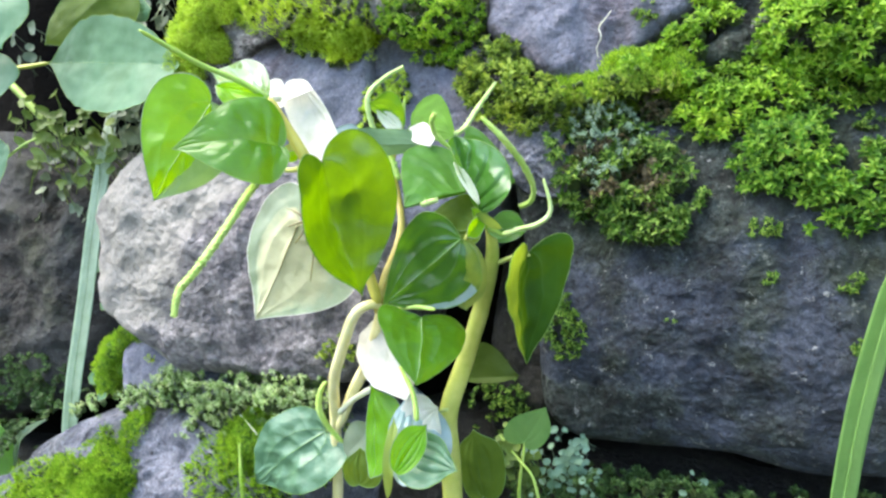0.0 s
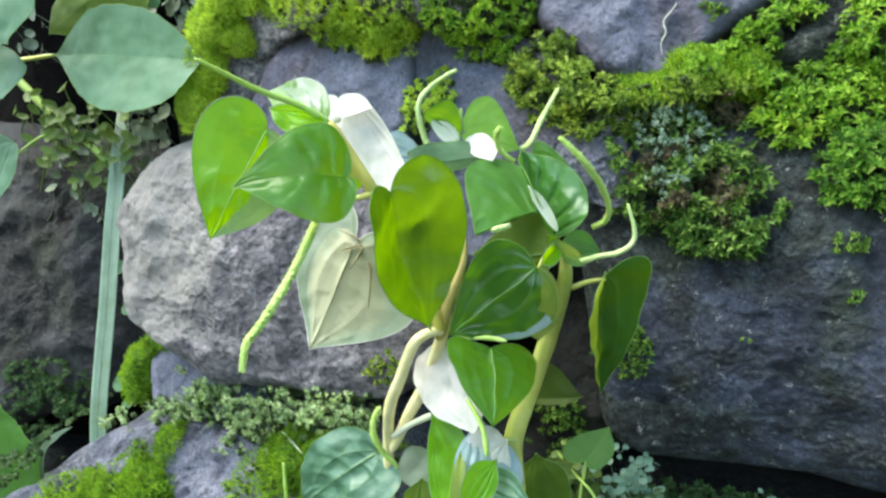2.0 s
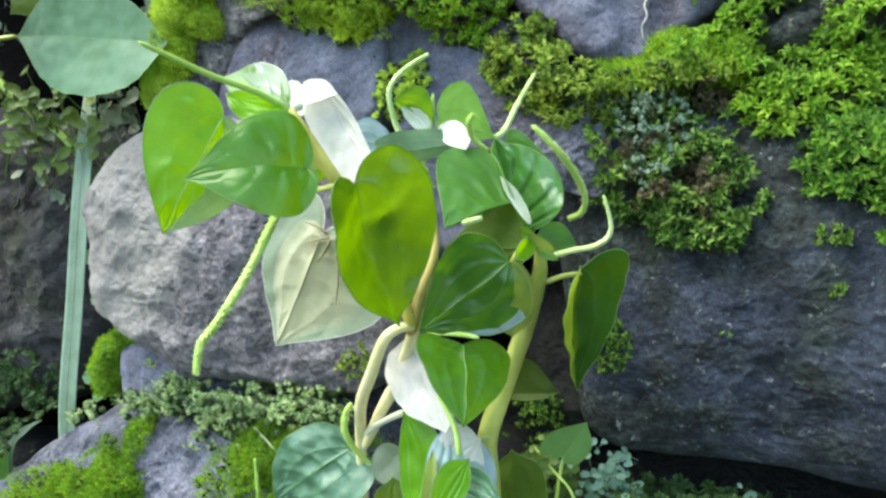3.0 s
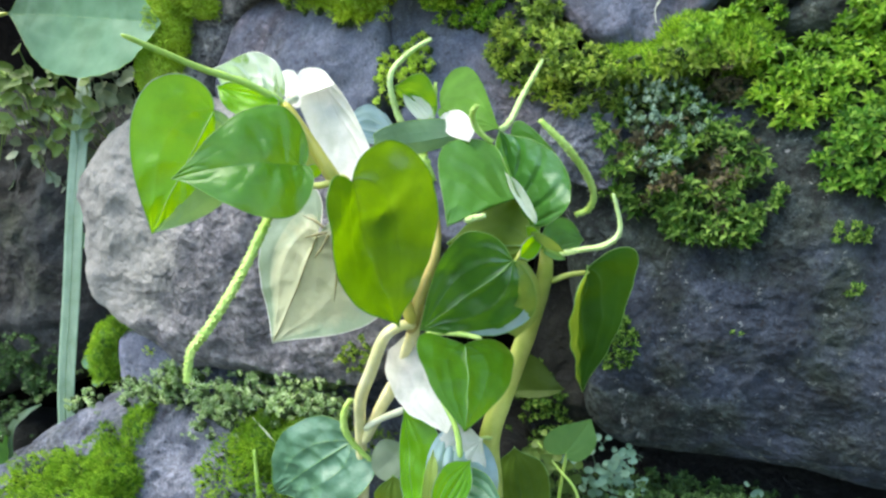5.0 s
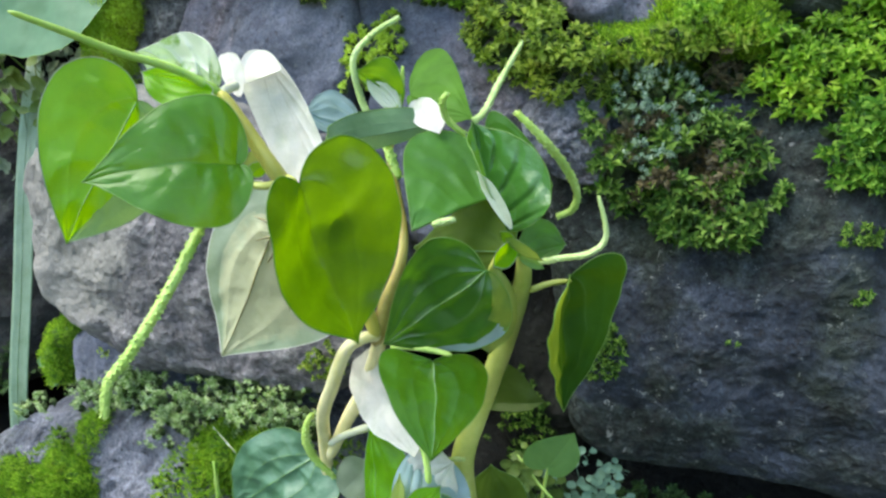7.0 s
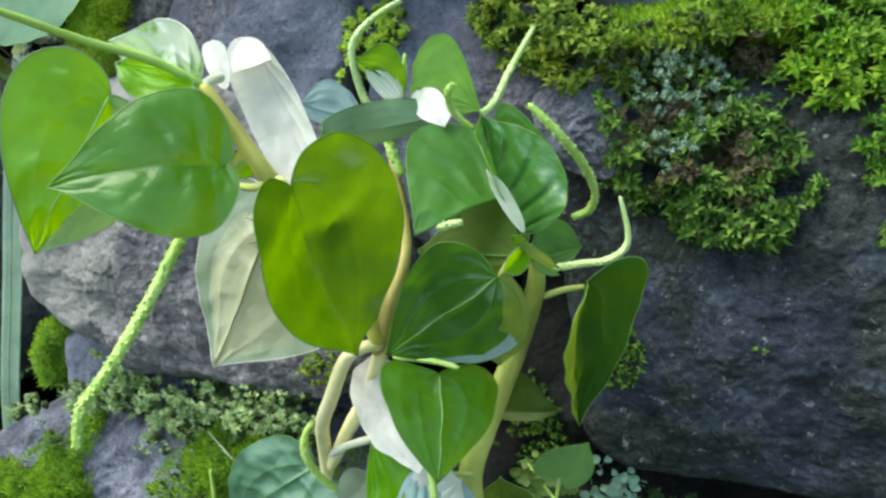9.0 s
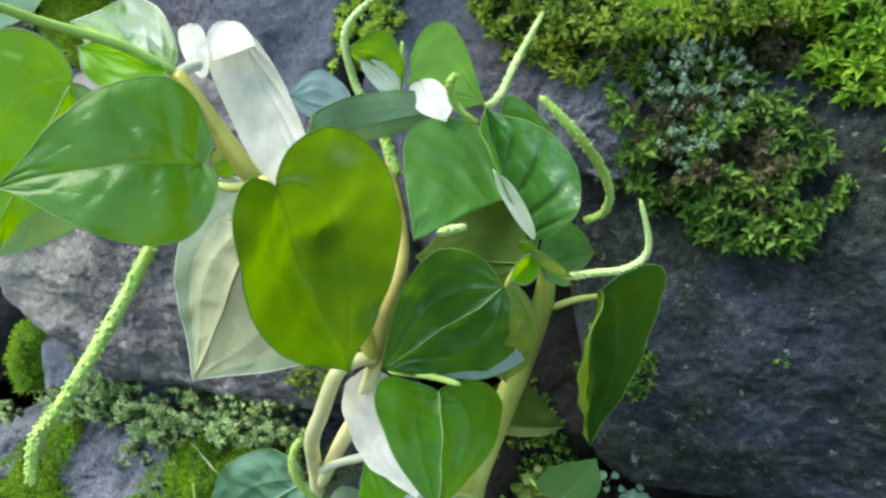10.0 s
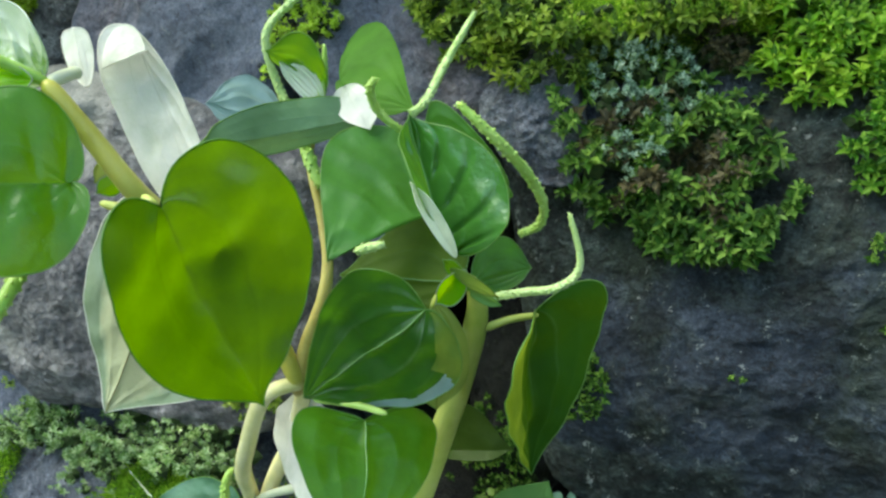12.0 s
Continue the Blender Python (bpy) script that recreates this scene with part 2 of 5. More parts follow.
LEAF_SOFT = leaf_material("leaf_soft_green", (0.17, 0.34, 0.10), (0.32, 0.52, 0.10), vein=(0.2, 0.34, 0.14), transl=0.45, vein_amt=0.3, spec=0.3, rough=0.5, relief=0.3)
LEAF_GLOSSY = leaf_material("leaf_glossy_green", (0.058, 0.19, 0.006), (0.25, 0.46, 0.003), vein=(0.18, 0.38, 0.10), transl=0.42, vein_amt=0.3, spec=0.7, rough=0.33)
LEAF_DARK = leaf_material("leaf_dark_green", (0.030, 0.120, 0.014), (0.12, 0.30, 0.008), vein=(0.36, 0.52, 0.28), vein_amt=0.65, spec=1.0, rough=0.30)
LEAF_GLOW = leaf_material("leaf_yellow_green", (0.048, 0.145, 0.002), (0.200, 0.365, 0.001), vein=(0.02, 0.06, 0.003), transl=0.54, vein_amt=0.95, spec=1.0, rough=0.3, relief=0.25)
LEAF_LIME = leaf_material("leaf_lime", (0.11, 0.33, 0.002), (0.40, 0.68, 0.001), vein=(0.34, 0.52, 0.05), transl=0.58, vein_amt=0.5, spec=0.4, rough=0.34)
LEAF_LUCENT = leaf_material("leaf_pale_lucent", (0.30, 0.40, 0.10), (0.5, 0.56, 0.12), vein=(0.5, 0.55, 0.25), transl=0.6, vein_amt=0.4)
LEAF_FADED = leaf_material("leaf_faded_margin", (0.30, 0.38, 0.26), (0.40, 0.50, 0.28), vein=(0.4, 0.45, 0.3), transl=0.55, vein_amt=0.2)
LEAF_REVERSE = leaf_material("leaf_pale_reverse", (0.66, 0.72, 0.57), (0.66, 0.74, 0.52), vein=(0.45, 0.55, 0.35), transl=0.5, vein_amt=0.2, rough=0.5)
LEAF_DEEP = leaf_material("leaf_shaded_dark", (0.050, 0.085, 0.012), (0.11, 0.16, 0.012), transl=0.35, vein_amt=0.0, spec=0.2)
LEAF_OLIVE = leaf_material("leaf_olive", (0.10, 0.17, 0.022), (0.27, 0.36, 0.02), transl=0.5, vein_amt=0.2, spec=0.2, rough=0.55)
LEAF_BLUE = leaf_material("leaf_blue_green", (0.072, 0.170, 0.095), (0.14, 0.30, 0.09), vein=(0.05, 0.11, 0.06), transl=0.25, vein_amt=0.45, spec=0.7, rough=0.42, relief=1.0)
LEAF_SILVER_SHEEN = leaf_material("leaf_silver_sheen", (0.27, 0.38, 0.38), (0.32, 0.45, 0.35), vein=(0.42, 0.55, 0.42), transl=0.3, vein_amt=0.6, spec=1.0, rough=0.33)
LEAF_GREY = leaf_material("leaf_grey_green", (0.10, 0.19, 0.10), (0.18, 0.30, 0.10), vein=(0.2, 0.3, 0.18), transl=0.3, vein_amt=0.2, spec=0.6, rough=0.5)
LEAF_PALE = leaf_material("leaf_pale_papery", (0.41, 0.50, 0.34), (0.46, 0.54, 0.32), vein=(0.13, 0.12, 0.05), transl=0.5, vein_amt=0.9, rough=0.45, core=(0.54, 0.55, 0.34), relief=0.9)
LEAF_WHITE = leaf_material("leaf_bleached_white", (0.83, 0.81, 0.76), (0.84, 0.82, 0.76), vein=(0.64, 0.62, 0.52), transl=0.5, vein_amt=0.3, rough=0.7, spec=0.12, relief=1.0)
LEAF_CREAM = leaf_material("leaf_cream_variegated", (0.16, 0.38, 0.05), (0.38, 0.58, 0.09), vein=(0.25, 0.45, 0.12), transl=0.45, vein_amt=0.3, blotch=0.95, blot=(0.88, 0.90, 0.80), cover=0.38)
LEAF_BROAD = leaf_material("leaf_broad_matt", (0.105, 0.220, 0.120), (0.18, 0.34, 0.15), vein=(0.20, 0.36, 0.23), transl=0.35, vein_amt=0.35, rough=0.5, spec=0.25, relief=0.08)
GRASS = leaf_material("grass_blade", (0.27, 0.39, 0.28), (0.36, 0.48, 0.28), vein=(0.40, 0.52, 0.40), transl=0.4, vein_amt=0.3, rough=0.45)
GRASS_LIGHT = leaf_material("grass_blade_light", (0.20, 0.37, 0.11), (0.36, 0.54, 0.14), vein=(0.18, 0.40, 0.08), transl=0.45, vein_amt=0.3, rough=0.4)


LEAF_SHADE = leaf_material("leaf_shade_green", (0.028, 0.098, 0.006), (0.12, 0.21, 0.003), transl=0.4, vein_amt=0.2, rough=0.5, spec=0.15)
LEAF_SHEEN = leaf_material("leaf_sky_sheen", (0.15, 0.30, 0.12), (0.30, 0.46, 0.12), vein=(0.2, 0.34, 0.18), transl=0.45, vein_amt=0.2, spec=0.9, rough=0.4)
LEAF_FADE = leaf_material("leaf_thin_yellowed", (0.13, 0.23, 0.045), (0.36, 0.46, 0.07), vein=(0.30, 0.40, 0.12), transl=0.6, vein_amt=0.3)
LEAF_RIM = leaf_material("leaf_margin_pale", (0.17, 0.33, 0.08), (0.40, 0.55, 0.10), transl=0.45, vein_amt=0.0)
RIM = {m.name: LEAF_RIM for m in (LEAF, LEAF_MID, LEAF_GLOSSY, LEAF_DARK, LEAF_SHINY, LEAF_GLOW, LEAF_LIME, LEAF_OLIVE, LEAF_BLUE, LEAF_GREY, LEAF_SHADE, LEAF_BROAD)}
RIM.update({LEAF_PALE.name: LEAF_WHITE, LEAF_LIME.name: LEAF_FADED})


def stem_material(name, a, b, trans=0.25):
    m, nt, bs = mat(name)
    c = ramp(nt, noise_tex(nt, 130, 5, 0.6), [(0.3, a), (0.7, b)])
    nt.links.new(c, bs.inputs["Base Color"])
    bs.inputs["Roughness"].default_value = 0.42
    bs.inputs["Subsurface Weight"].default_value = trans
    bs.inputs["Subsurface Radius"].default_value = (0.003, 0.003, 0.001)
    bs.inputs["Subsurface Scale"].default_value = 0.6
    bump(nt, bs, noise_tex(nt, 900, 4, 0.6), 0.3, 0.0004)
    return m


STEM = stem_material("stem_pale_green", (0.38, 0.43, 0.07), (0.56, 0.57, 0.16))
VEIN = stem_material("leaf_vein_pale", (0.12, 0.27, 0.05), (0.22, 0.37, 0.12))
STEM_CREAM = stem_material("stem_cream", (0.62, 0.57, 0.25), (0.82, 0.75, 0.43))
STEM_AMBER = stem_material("stem_amber", (0.46, 0.42, 0.07), (0.60, 0.53, 0.13))
STEM_RUST = stem_material("stem_rust", (0.34, 0.26, 0.06), (0.56, 0.48, 0.16))
STEM_WHITE = stem_material("stem_white", (0.52, 0.54, 0.38), (0.66, 0.66, 0.50))
STEM_BROWN = stem_material("stem_brown", (0.10, 0.09, 0.035), (0.20, 0.18, 0.07))
SPIKE = stem_material("spike_yellow_green", (0.28, 0.46, 0.07), (0.47, 0.62, 0.16))
SPIKE_PALE = stem_material("spike_pale", (0.32, 0.46, 0.13), (0.48, 0.60, 0.26))

# ---- building helpers ----
def part(name, bm, material, parent=None, label=""):
    me = bpy.data.meshes.new(name)
    bm.to_mesh(me)
    bm.free()
    for p in me.polygons:
        p.use_smooth = True
    me.materials.append(material)
    ob = new(name, me)
    if parent:
        ob.parent = parent
    return tagged(ob, label)


def mesh_np(name, verts, faces, materials, smooth=False, mat_index=None):
    me = bpy.data.meshes.new(name)
    me.from_pydata(verts.tolist() if hasattr(verts, "tolist") else verts, [], faces.tolist() if hasattr(faces, "tolist") else faces)
    for m in materials:
        me.materials.append(m)
    if mat_index is not None:
        me.polygons.foreach_set("material_index", mat_index)
    if smooth:
        me.polygons.foreach_set("use_smooth", [True] * len(me.polygons))
    me.update()
    return me


def catmull(points, count, closed=False):
    pts = [Vector(p) for p in points]
    n = len(pts)
    out = []
    for i in range(count):
        s = i / count * n if closed else i / (count - 1) * (n - 1)
        k = min(int(s), n - 1 if closed else n - 2)
        f = s - k
        if closed:
            a, b, c, d = (pts[(k + j) % n] for j in (-1, 0, 1, 2))
        else:
            a, b, c, d = (pts[min(max(k + j, 0), n - 1)] for j in (-1, 0, 1, 2))
        out.append(0.5 * (2 * b + (c - a) * f + (2 * a - 5 * b + 4 * c - d) * f * f + (3 * b - a - 3 * c + d) * f ** 3))
    return out


def tube_bm(points, radii, steps=28, sides=10, knob=0.0, seed=0):
    """A round stem through the points, tapering through the radii, with closed rounded ends."""
    line = catmull(points, steps)
    bm = bmesh.new()
    rings = []
    rnd = random.Random(seed)
    side = None
    for i, p in enumerate(line):
        d = (line[min(i + 1, steps - 1)] - line[max(i - 1, 0)]).normalized()
        if side is None:
            side = d.orthogonal().normalized()
        side = (side - d * side.dot(d)).normalized()
        up = d.cross(side)
        s = i / (steps - 1) * (len(radii) - 1)
        k = min(int(s), len(radii) - 2)
        r = radii[k] * (1 - s + k) + radii[k + 1] * (s - k)
        end = min(i, steps - 1 - i)
        r *= (0.45, 0.85)[end] if end < 2 else 1.0
        ring = []
        for j in range(sides):
            a = 2 * math.pi * (j + 0.5 * (i % 2 if knob else 0)) / sides
            rr = r * (1 + knob * rnd.uniform(-0.35, 1.0)) if knob else r * (1 + 0.04 * noise.noise(p * 400))
            ring.append(bm.verts.new(p + (side * math.cos(a) + up * math.sin(a)) * rr))
        rings.append(ring)
    for a, b in zip(rings, rings[1:]):
        for j in range(sides):
            bm.faces.new((a[j], a[(j + 1) % sides], b[(j + 1) % sides], b[j]))
    bm.faces.new(rings[0][::-1])
    bm.faces.new(rings[-1])
    return bm


MIDLINES = []


def blade_bm(base, tip, side_a, side_b, lobe=(0.1, 0.1), arch=0.0, droop=0.0, wave=0.0022, wide=0.32, sharp=1.35, vein=1.0, sinus=0.24, nu=28, nv=15, seed=0, rim=0.00013, fold=0.0, teeth=0.0, foot=0.5, pucker=0.0):
    """A leaf blade from base to tip, widest through side_a and side_b, heart-shaped when lobe is above zero.
    arch bends the midrib, droop bends the margins, both along the blade's normal, in metres; fold creases it along the midrib;
    pucker swells it between side veins that leave the midrib."""
    B, T, A, C = (Vector(p) for p in (base, tip, side_a, side_b))
    M = B.lerp(T, wide)
    va, vb = A - M, C - M
    n = (T - B).cross(va - vb).normalized()
    axis = T - B
    bm = bmesh.new()
    uv = bm.loops.layers.uv.new("blade")
    grid, co = [], {}
    lobes = lobe if isinstance(lobe, tuple) else (lobe, lobe)
    second = ((wide, 1.0), (wide + 0.36, 0.99), (0.94 - 0.07 * sharp, 0.30 / sharp), (1.0, 0.0))

    def outline(k, lb):
        if lb > 0.03:
            first = ((0.0, 0.0), (-1.45 * lb, sinus), (-1.0 * lb, 1.02), (wide, 1.0))
        else:
            first = ((0.0, 0.0), (-0.03 + (0.5 - foot) * 0.5, foot), (wide - 0.28, 1.0), (wide, 1.0))
        pts, t = (first, k / 0.5) if k < 0.5 else (second, k * 2 - 1)
        c = ((1 - t) ** 3, 3 * t * (1 - t) ** 2, 3 * t * t * (1 - t), t ** 3)
        return sum(w * q[0] for w, q in zip(c, pts)), sum(w * q[1] for w, q in zip(c, pts))

    for i in range(nu + 1):
        k = i / nu
        both = outline(k, lobes[0]), outline(k, lobes[1])
        u = k ** 1.25
        row = []
        for j in range(-nv, nv + 1):
            v = j / nv
            av = abs(v)
            os, ow = both[0 if v < 0 else 1]
            g = av ** (1.0 + 0.25 * (1 - k))
            s_along, across = u * (1 - g) + os * g, ow * av * (1 + teeth * (abs((k * 13) % 1.0 - 0.5) * 2 - 0.5) * av ** 4)
            bend = s_along if s_along > 0 else 0.0
            p = B + axis * s_along + (va if v < 0 else vb) * across
            p += n * (arch * 4 * bend * (1 - bend) + droop * across * across + fold * (across - 0.85 * math.sin(math.pi * min(1.0, bend))))
            w = wave * (noise.noise(Vector((p.x * 60 + seed * 7.1, p.y * 60, p.z * 60))) + 0.4 * noise.noise(Vector((p.x * 190 + seed * 3.1, p.y * 190, p.z * 190))) - (1 - 0.75 * k) * min(1.0, k / 0.22) * vein * sum(d * math.exp(-((av - c) / 0.07) ** 2) for c, d in ((0.0, 0.42), (0.40, 0.26), (0.72, 0.13))))
            if pucker:
                ph = (k * 5.2 - av * 1.5 + (0.35 if v < 0 else 0.0)) % 1.0
                w += pucker * (0.4 - math.exp(-(min(ph, 1 - ph) / 0.13) ** 2)) * min(1.0, av * 4) * (1 - av ** 3) * (1 - 0.5 * k)
            p += n * w
            vert = bm.verts.new(p)
            co[vert] = (k, v * 0.5 + 0.5)
            row.append(vert)
        grid.append(row)
    for a, b in zip(grid, grid[1:]):
        for j in range(2 * nv):
            bm.faces.new((a[j], a[j + 1], b[j + 1], b[j]))
    MIDLINES.clear()
    for v in (0.0, -0.40, 0.40, -0.72, 0.72):
        j = nv + int(round(v * nv))
        last = nu if v == 0 else int(nu * (0.85 - 0.25 * abs(v)))
        MIDLINES.append([grid[i][j].co.copy() for i in range(0 if v == 0 else 3, last, 2)])
    # the thin rounded margin
    edge = [r[0] for r in grid] + [r[-1] for r in grid[::-1]]
    cnt = len(edge)
    loops = []
    for k, vert in enumerate(edge):
        d = edge[(k + 1) % cnt].co - edge[k - 1].co
        d = d.normalized() if d.length > 1e-7 else axis.normalized()
        s = d.cross(n)
        s = s.normalized() if s.length > 1e-6 else n.orthogonal()
        ring = []
        for q in range(4):
            a = math.pi / 2 * q + math.pi / 4
            x = bm.verts.new(vert.co + (s * math.cos(a) + n * math.sin(a)) * rim)
            co[x] = co[vert]
            ring.append(x)
        loops.append(ring)
    for k in range(cnt):
        a, b = loops[k], loops[(k + 1) % cnt]
        for q in range(4):
            bm.faces.new((a[q], a[(q + 1) % 4], b[(q + 1) % 4], b[q])).material_index = 1
    for f in bm.faces:
        for lo in f.loops:
            lo[uv].uv = co[lo.vert]
    return bm


def thing(name, at, label, category, group="", kind=""):
    ob = new(name)
    ob.empty_display_size = 0.01
    ob.location = at
    bpy.context.view_layer.update()
    return tagged(ob, label, category, group, kind)


def under(ob, parent):
    ob.parent = parent
    if not parent.parent:
        ob.matrix_parent_inverse = Matrix.Translation(parent.location).inverted()
    return ob


def leaf(parent, material, base, tip, side_a, side_b, label="", name="leaf", ribs=0, rib_radius=0.00013, rib=VEIN, patches=(), **kw):
    """patches: differently coloured zones of the blade, as (material, from, to along it, from, to across it), with wavering edges."""
    ob = part(name, blade_bm(base, tip, side_a, side_b, **kw), material, None, label)
    ob.data.materials.append(RIM.get(material.name, material))
    uvs = ob.data.uv_layers["blade"].data
    for k, (zone, u0, u1, v0, v1) in enumerate(patches):
        ob.data.materials.append(zone)
        for p in ob.data.polygons:
            if p.material_index:
                continue
            u = sum(uvs[i].uv[0] for i in p.loop_indices) / p.loop_total
            v = sum(uvs[i].uv[1] for i in p.loop_indices) / p.loop_total * 2 - 1
            w = noise.noise(p.center * 200)
            if u0 < u + 0.04 * w < u1 and v0 < v + 0.05 * w < v1:
                p.material_index = 2 + k
    for k, line in enumerate(MIDLINES[:ribs]):
        r = rib_radius * (1.0, 0.7, 0.7, 0.5, 0.5)[k]
        part("midrib" if k == 0 else "side_vein", tube_bm(line, [r, r * 0.8, r * 0.35], steps=24, sides=6), rib, ob)
    return under(ob, parent)


def stem(parent, material, points, radii, name="stem", label="", **kw):
    return under(part(name, tube_bm(points, radii, **kw), material, None, label), parent)


# ---- ground and bank ----
def ground():
    n = 60
    v, f = [], []
    for i in range(n + 1):
        for j in range(n + 1):
            x = math.copysign(abs(i / n * 2 - 1) ** 4 * 400, i - n / 2)
            y = math.copysign(abs(j / n * 2 - 1) ** 4 * 400, j - n / 2)
            v.append((x, y, 0.012 * noise.fractal(Vector((x, y, 0)) * 1.5, 1.0, 2.0, 4) if abs(x) < 20 and abs(y) < 20 else 0.0))
    for i in range(n):
        for j in range(n):
            k = i * (n + 1) + j
            f.append((k, k + n + 1, k + n + 2, k + 1))
    m, nt, bs = mat("grassy_earth")
    c = ramp(nt, noise_tex(nt, 9, 8, 0.7), [(0.35, (0.025, 0.03, 0.012)), (0.5, (0.045, 0.05, 0.022)), (0.7, (0.08, 0.07, 0.04))])
    nt.links.new(c, bs.inputs["Base Color"])
    bs.inputs["Roughness"].default_value = 0.95
    bump(nt, bs, noise_tex(nt, 60, 8, 0.7), 1.0, 0.02)
    return tagged(new("ground", mesh_np("ground", v, f, [m], True)), "grassy earth at the foot of the wall", "ground", kind="structure")


ground()


def bank():
    """Earth behind the stones, darkened for the joints' shade, leaning back, with a level top."""
    nx, nz = 160, 90
    v, f = [], []
    for k in range(nz + 1):
        for i in range(nx + 1):
            x, z = -1.3 + 2.4 * i / nx, 1.05 * k / nz
            p = Vector((x, 0, z))
            hollow = 0.26 * math.exp(-((x + 0.29) / 0.10) ** 4 - ((z - 0.52) / 0.15) ** 4)
            v.append((x, 0.305 + hollow + 0.105 * (z - 0.5) + 0.03 * noise.fractal(p * 9, 1.0, 2.0, 5), z))
    for k in range(nz):
        for i in range(nx):
            a = k * (nx + 1) + i
            f.append((a, a + 1, a + nx + 2, a + nx + 1))
    return tagged(new("soil_bank", mesh_np("soil_bank", v, f, [SOIL], True)), "earth in the joints behind the stones, darkened for shade", "bank", kind="structure")


bank()


def mound():
    """The grassy slope that the wall holds back, falling to the ground on its other sides."""
    nx, ny = 90, 60
    v, f = [], []

    def ease(q):
        q = max(0.0, min(1.0, q))
        return q * q * (3 - 2 * q)

    for j in range(ny + 1):
        for i in range(nx + 1):
            x, y = -3.1 + 6.0 * i / nx, 0.40 + 4.2 * (j - 1) / (ny - 1)
            side = ease((x + 3.1) / 1.75) * ease((2.9 - x) / 1.75)
            z = 1.07 * side * ease((4.6 - y) / 2.6) + 0.03 * noise.fractal(Vector((x, y, 0)) * 3, 1.0, 2.0, 4) * side
            v.append((x, max(y, 0.40), -0.05 if j == 0 else z - 0.02))
    for j in range(ny):
        for i in range(nx):
            k = j * (nx + 1) + i
            f.append((k, k + 1, k + nx + 2, k + nx + 1))
    me = mesh_np("grassy_bank", v, f, [bpy.data.materials["grassy_earth"]], True)
    return tagged(new("grassy_bank", me), "grassy earth bank held back by the stone wall", "bank", kind="structure")


mound()

# ---- stones ----
STONES = []


def stone(outline, front, material, label, round_edge=0.018, rough=1.0, lean=0.1, turn=0.0, seed=0, bulge=0.012, depth=0.09, na=200, nr=64, grain=1.0, under=0.0):
    """One rough wall stone: a smoothed outline in the wall's plane, a bulging face at y = front, and a body that runs back."""
    ring = catmull([(x, 0, z) for x, z in outline], na, True)
    cx = sum(p.x for p in ring) / na
    cz = sum(p.z for p in ring) / na
    mean = sum(math.hypot(p.x - cx, p.z - cz) for p in ring) / na
    v, f = [], []
    off = Vector((seed * 3.7, seed * 1.3, seed * 2.1))
    for r in range(nr + 8):
        q = min(1.0, (r / (nr - 1)) ** 0.85)
        for p in ring:
            dx, dz = p.x - cx, p.z - cz
            x, z = cx + dx * q, cz + dz * q
            inset = (1 - q) * mean
            e = max(0.0, 1 - inset / round_edge)
            y = front + round_edge * (1 - math.sqrt(max(0.0, 1 - e * e))) - bulge * (1 - q * q)
            if r >= nr:
                k = r - nr + 1
                y += depth * k / 8
                x, z = cx + dx * (1 - 0.03 * k / 8), cz + dz * (1 - 0.03 * k / 8)
            y += lean * (z - cz) + turn * (x - cx)
            # the belly of the stone falls away towards its bed
            y += under * max(0.0, (cz - 0.012 - z) / mean) ** 2
            s = Vector((x, y, z))
            n1 = noise.fractal(s * 26 + off, 1.0, 2.1, 3)
            n2 = noise.fractal(s * 110 + off, 0.9, 2.1, 4)
            n3 = noise.noise(s * 520 + off) + 0.7 * noise.noise(s * 300 + off)
            crag = abs(noise.noise(s * 48 + off * 2))
            y += rough * (0.0055 * n1 + 0.0016 * n2 + 0.00035 * grain * n3 - 0.005 * (0.25 - crag))
            x += rough * 0.004 * noise.noise(s * 40 + off * 3) * q
            z += rough * 0.004 * noise.noise(s * 40 + off * 5) * q
            v.append((x, y, z))
    for r in range(nr + 7):
        for j in range(na):
            a, b = r * na + j, r * na + (j + 1) % na
            f.append((a, b, b + na, a + na))
    f.append(tuple(range((nr + 7) * na + na - 1, (nr + 7) * na - 1, -1)))
    ob = new("wall_stone", mesh_np("wall_stone", v, f, [material], True))
    STONES.append(ob)
    return tagged(ob, label, "stone", "stones of the wall")

stone([(-0.0817, 0.5393), (-0.0544, 0.5424), (-0.0196, 0.5456), (0.0065, 0.5539), (0.0307, 0.5502), (0.0547, 0.5365), (0.0810, 0.5126), (0.0849, 0.4691), (0.0744, 0.4266), (0.0522, 0.4200), (0.0293, 0.4182), (0.0008, 0.4221), (-0.0285, 0.4209), (-0.0505, 0.4221), (-0.0622, 0.4322), (-0.0657, 0.4540), (-0.0694, 0.4832), (-0.0763, 0.5147)], 0.2435, STONE_BLUE,
      "large blue-grey basalt boulder with moss on its upper edge", round_edge=0.013, seed=1, bulge=0.008, rough=0.5, grain=3.6, na=440, nr=150, under=0.022)
stone([(-0.0883, 0.5871), (-0.0889, 0.5745), (-0.0748, 0.5658), (-0.0629, 0.5546), (-0.0485, 0.5513), (-0.0386, 0.5557), (-0.0274, 0.5663), (-0.0111, 0.5741), (-0.0009, 0.5857), (0.0084, 0.6202), (-0.0270, 0.6460), (-0.0705, 0.6499), (-0.0887, 0.6227)], 0.254, STONE_LILAC,
      "purple-grey stone with a mossy lower edge", round_edge=0.007, seed=2, bulge=0.002, rough=0.7)
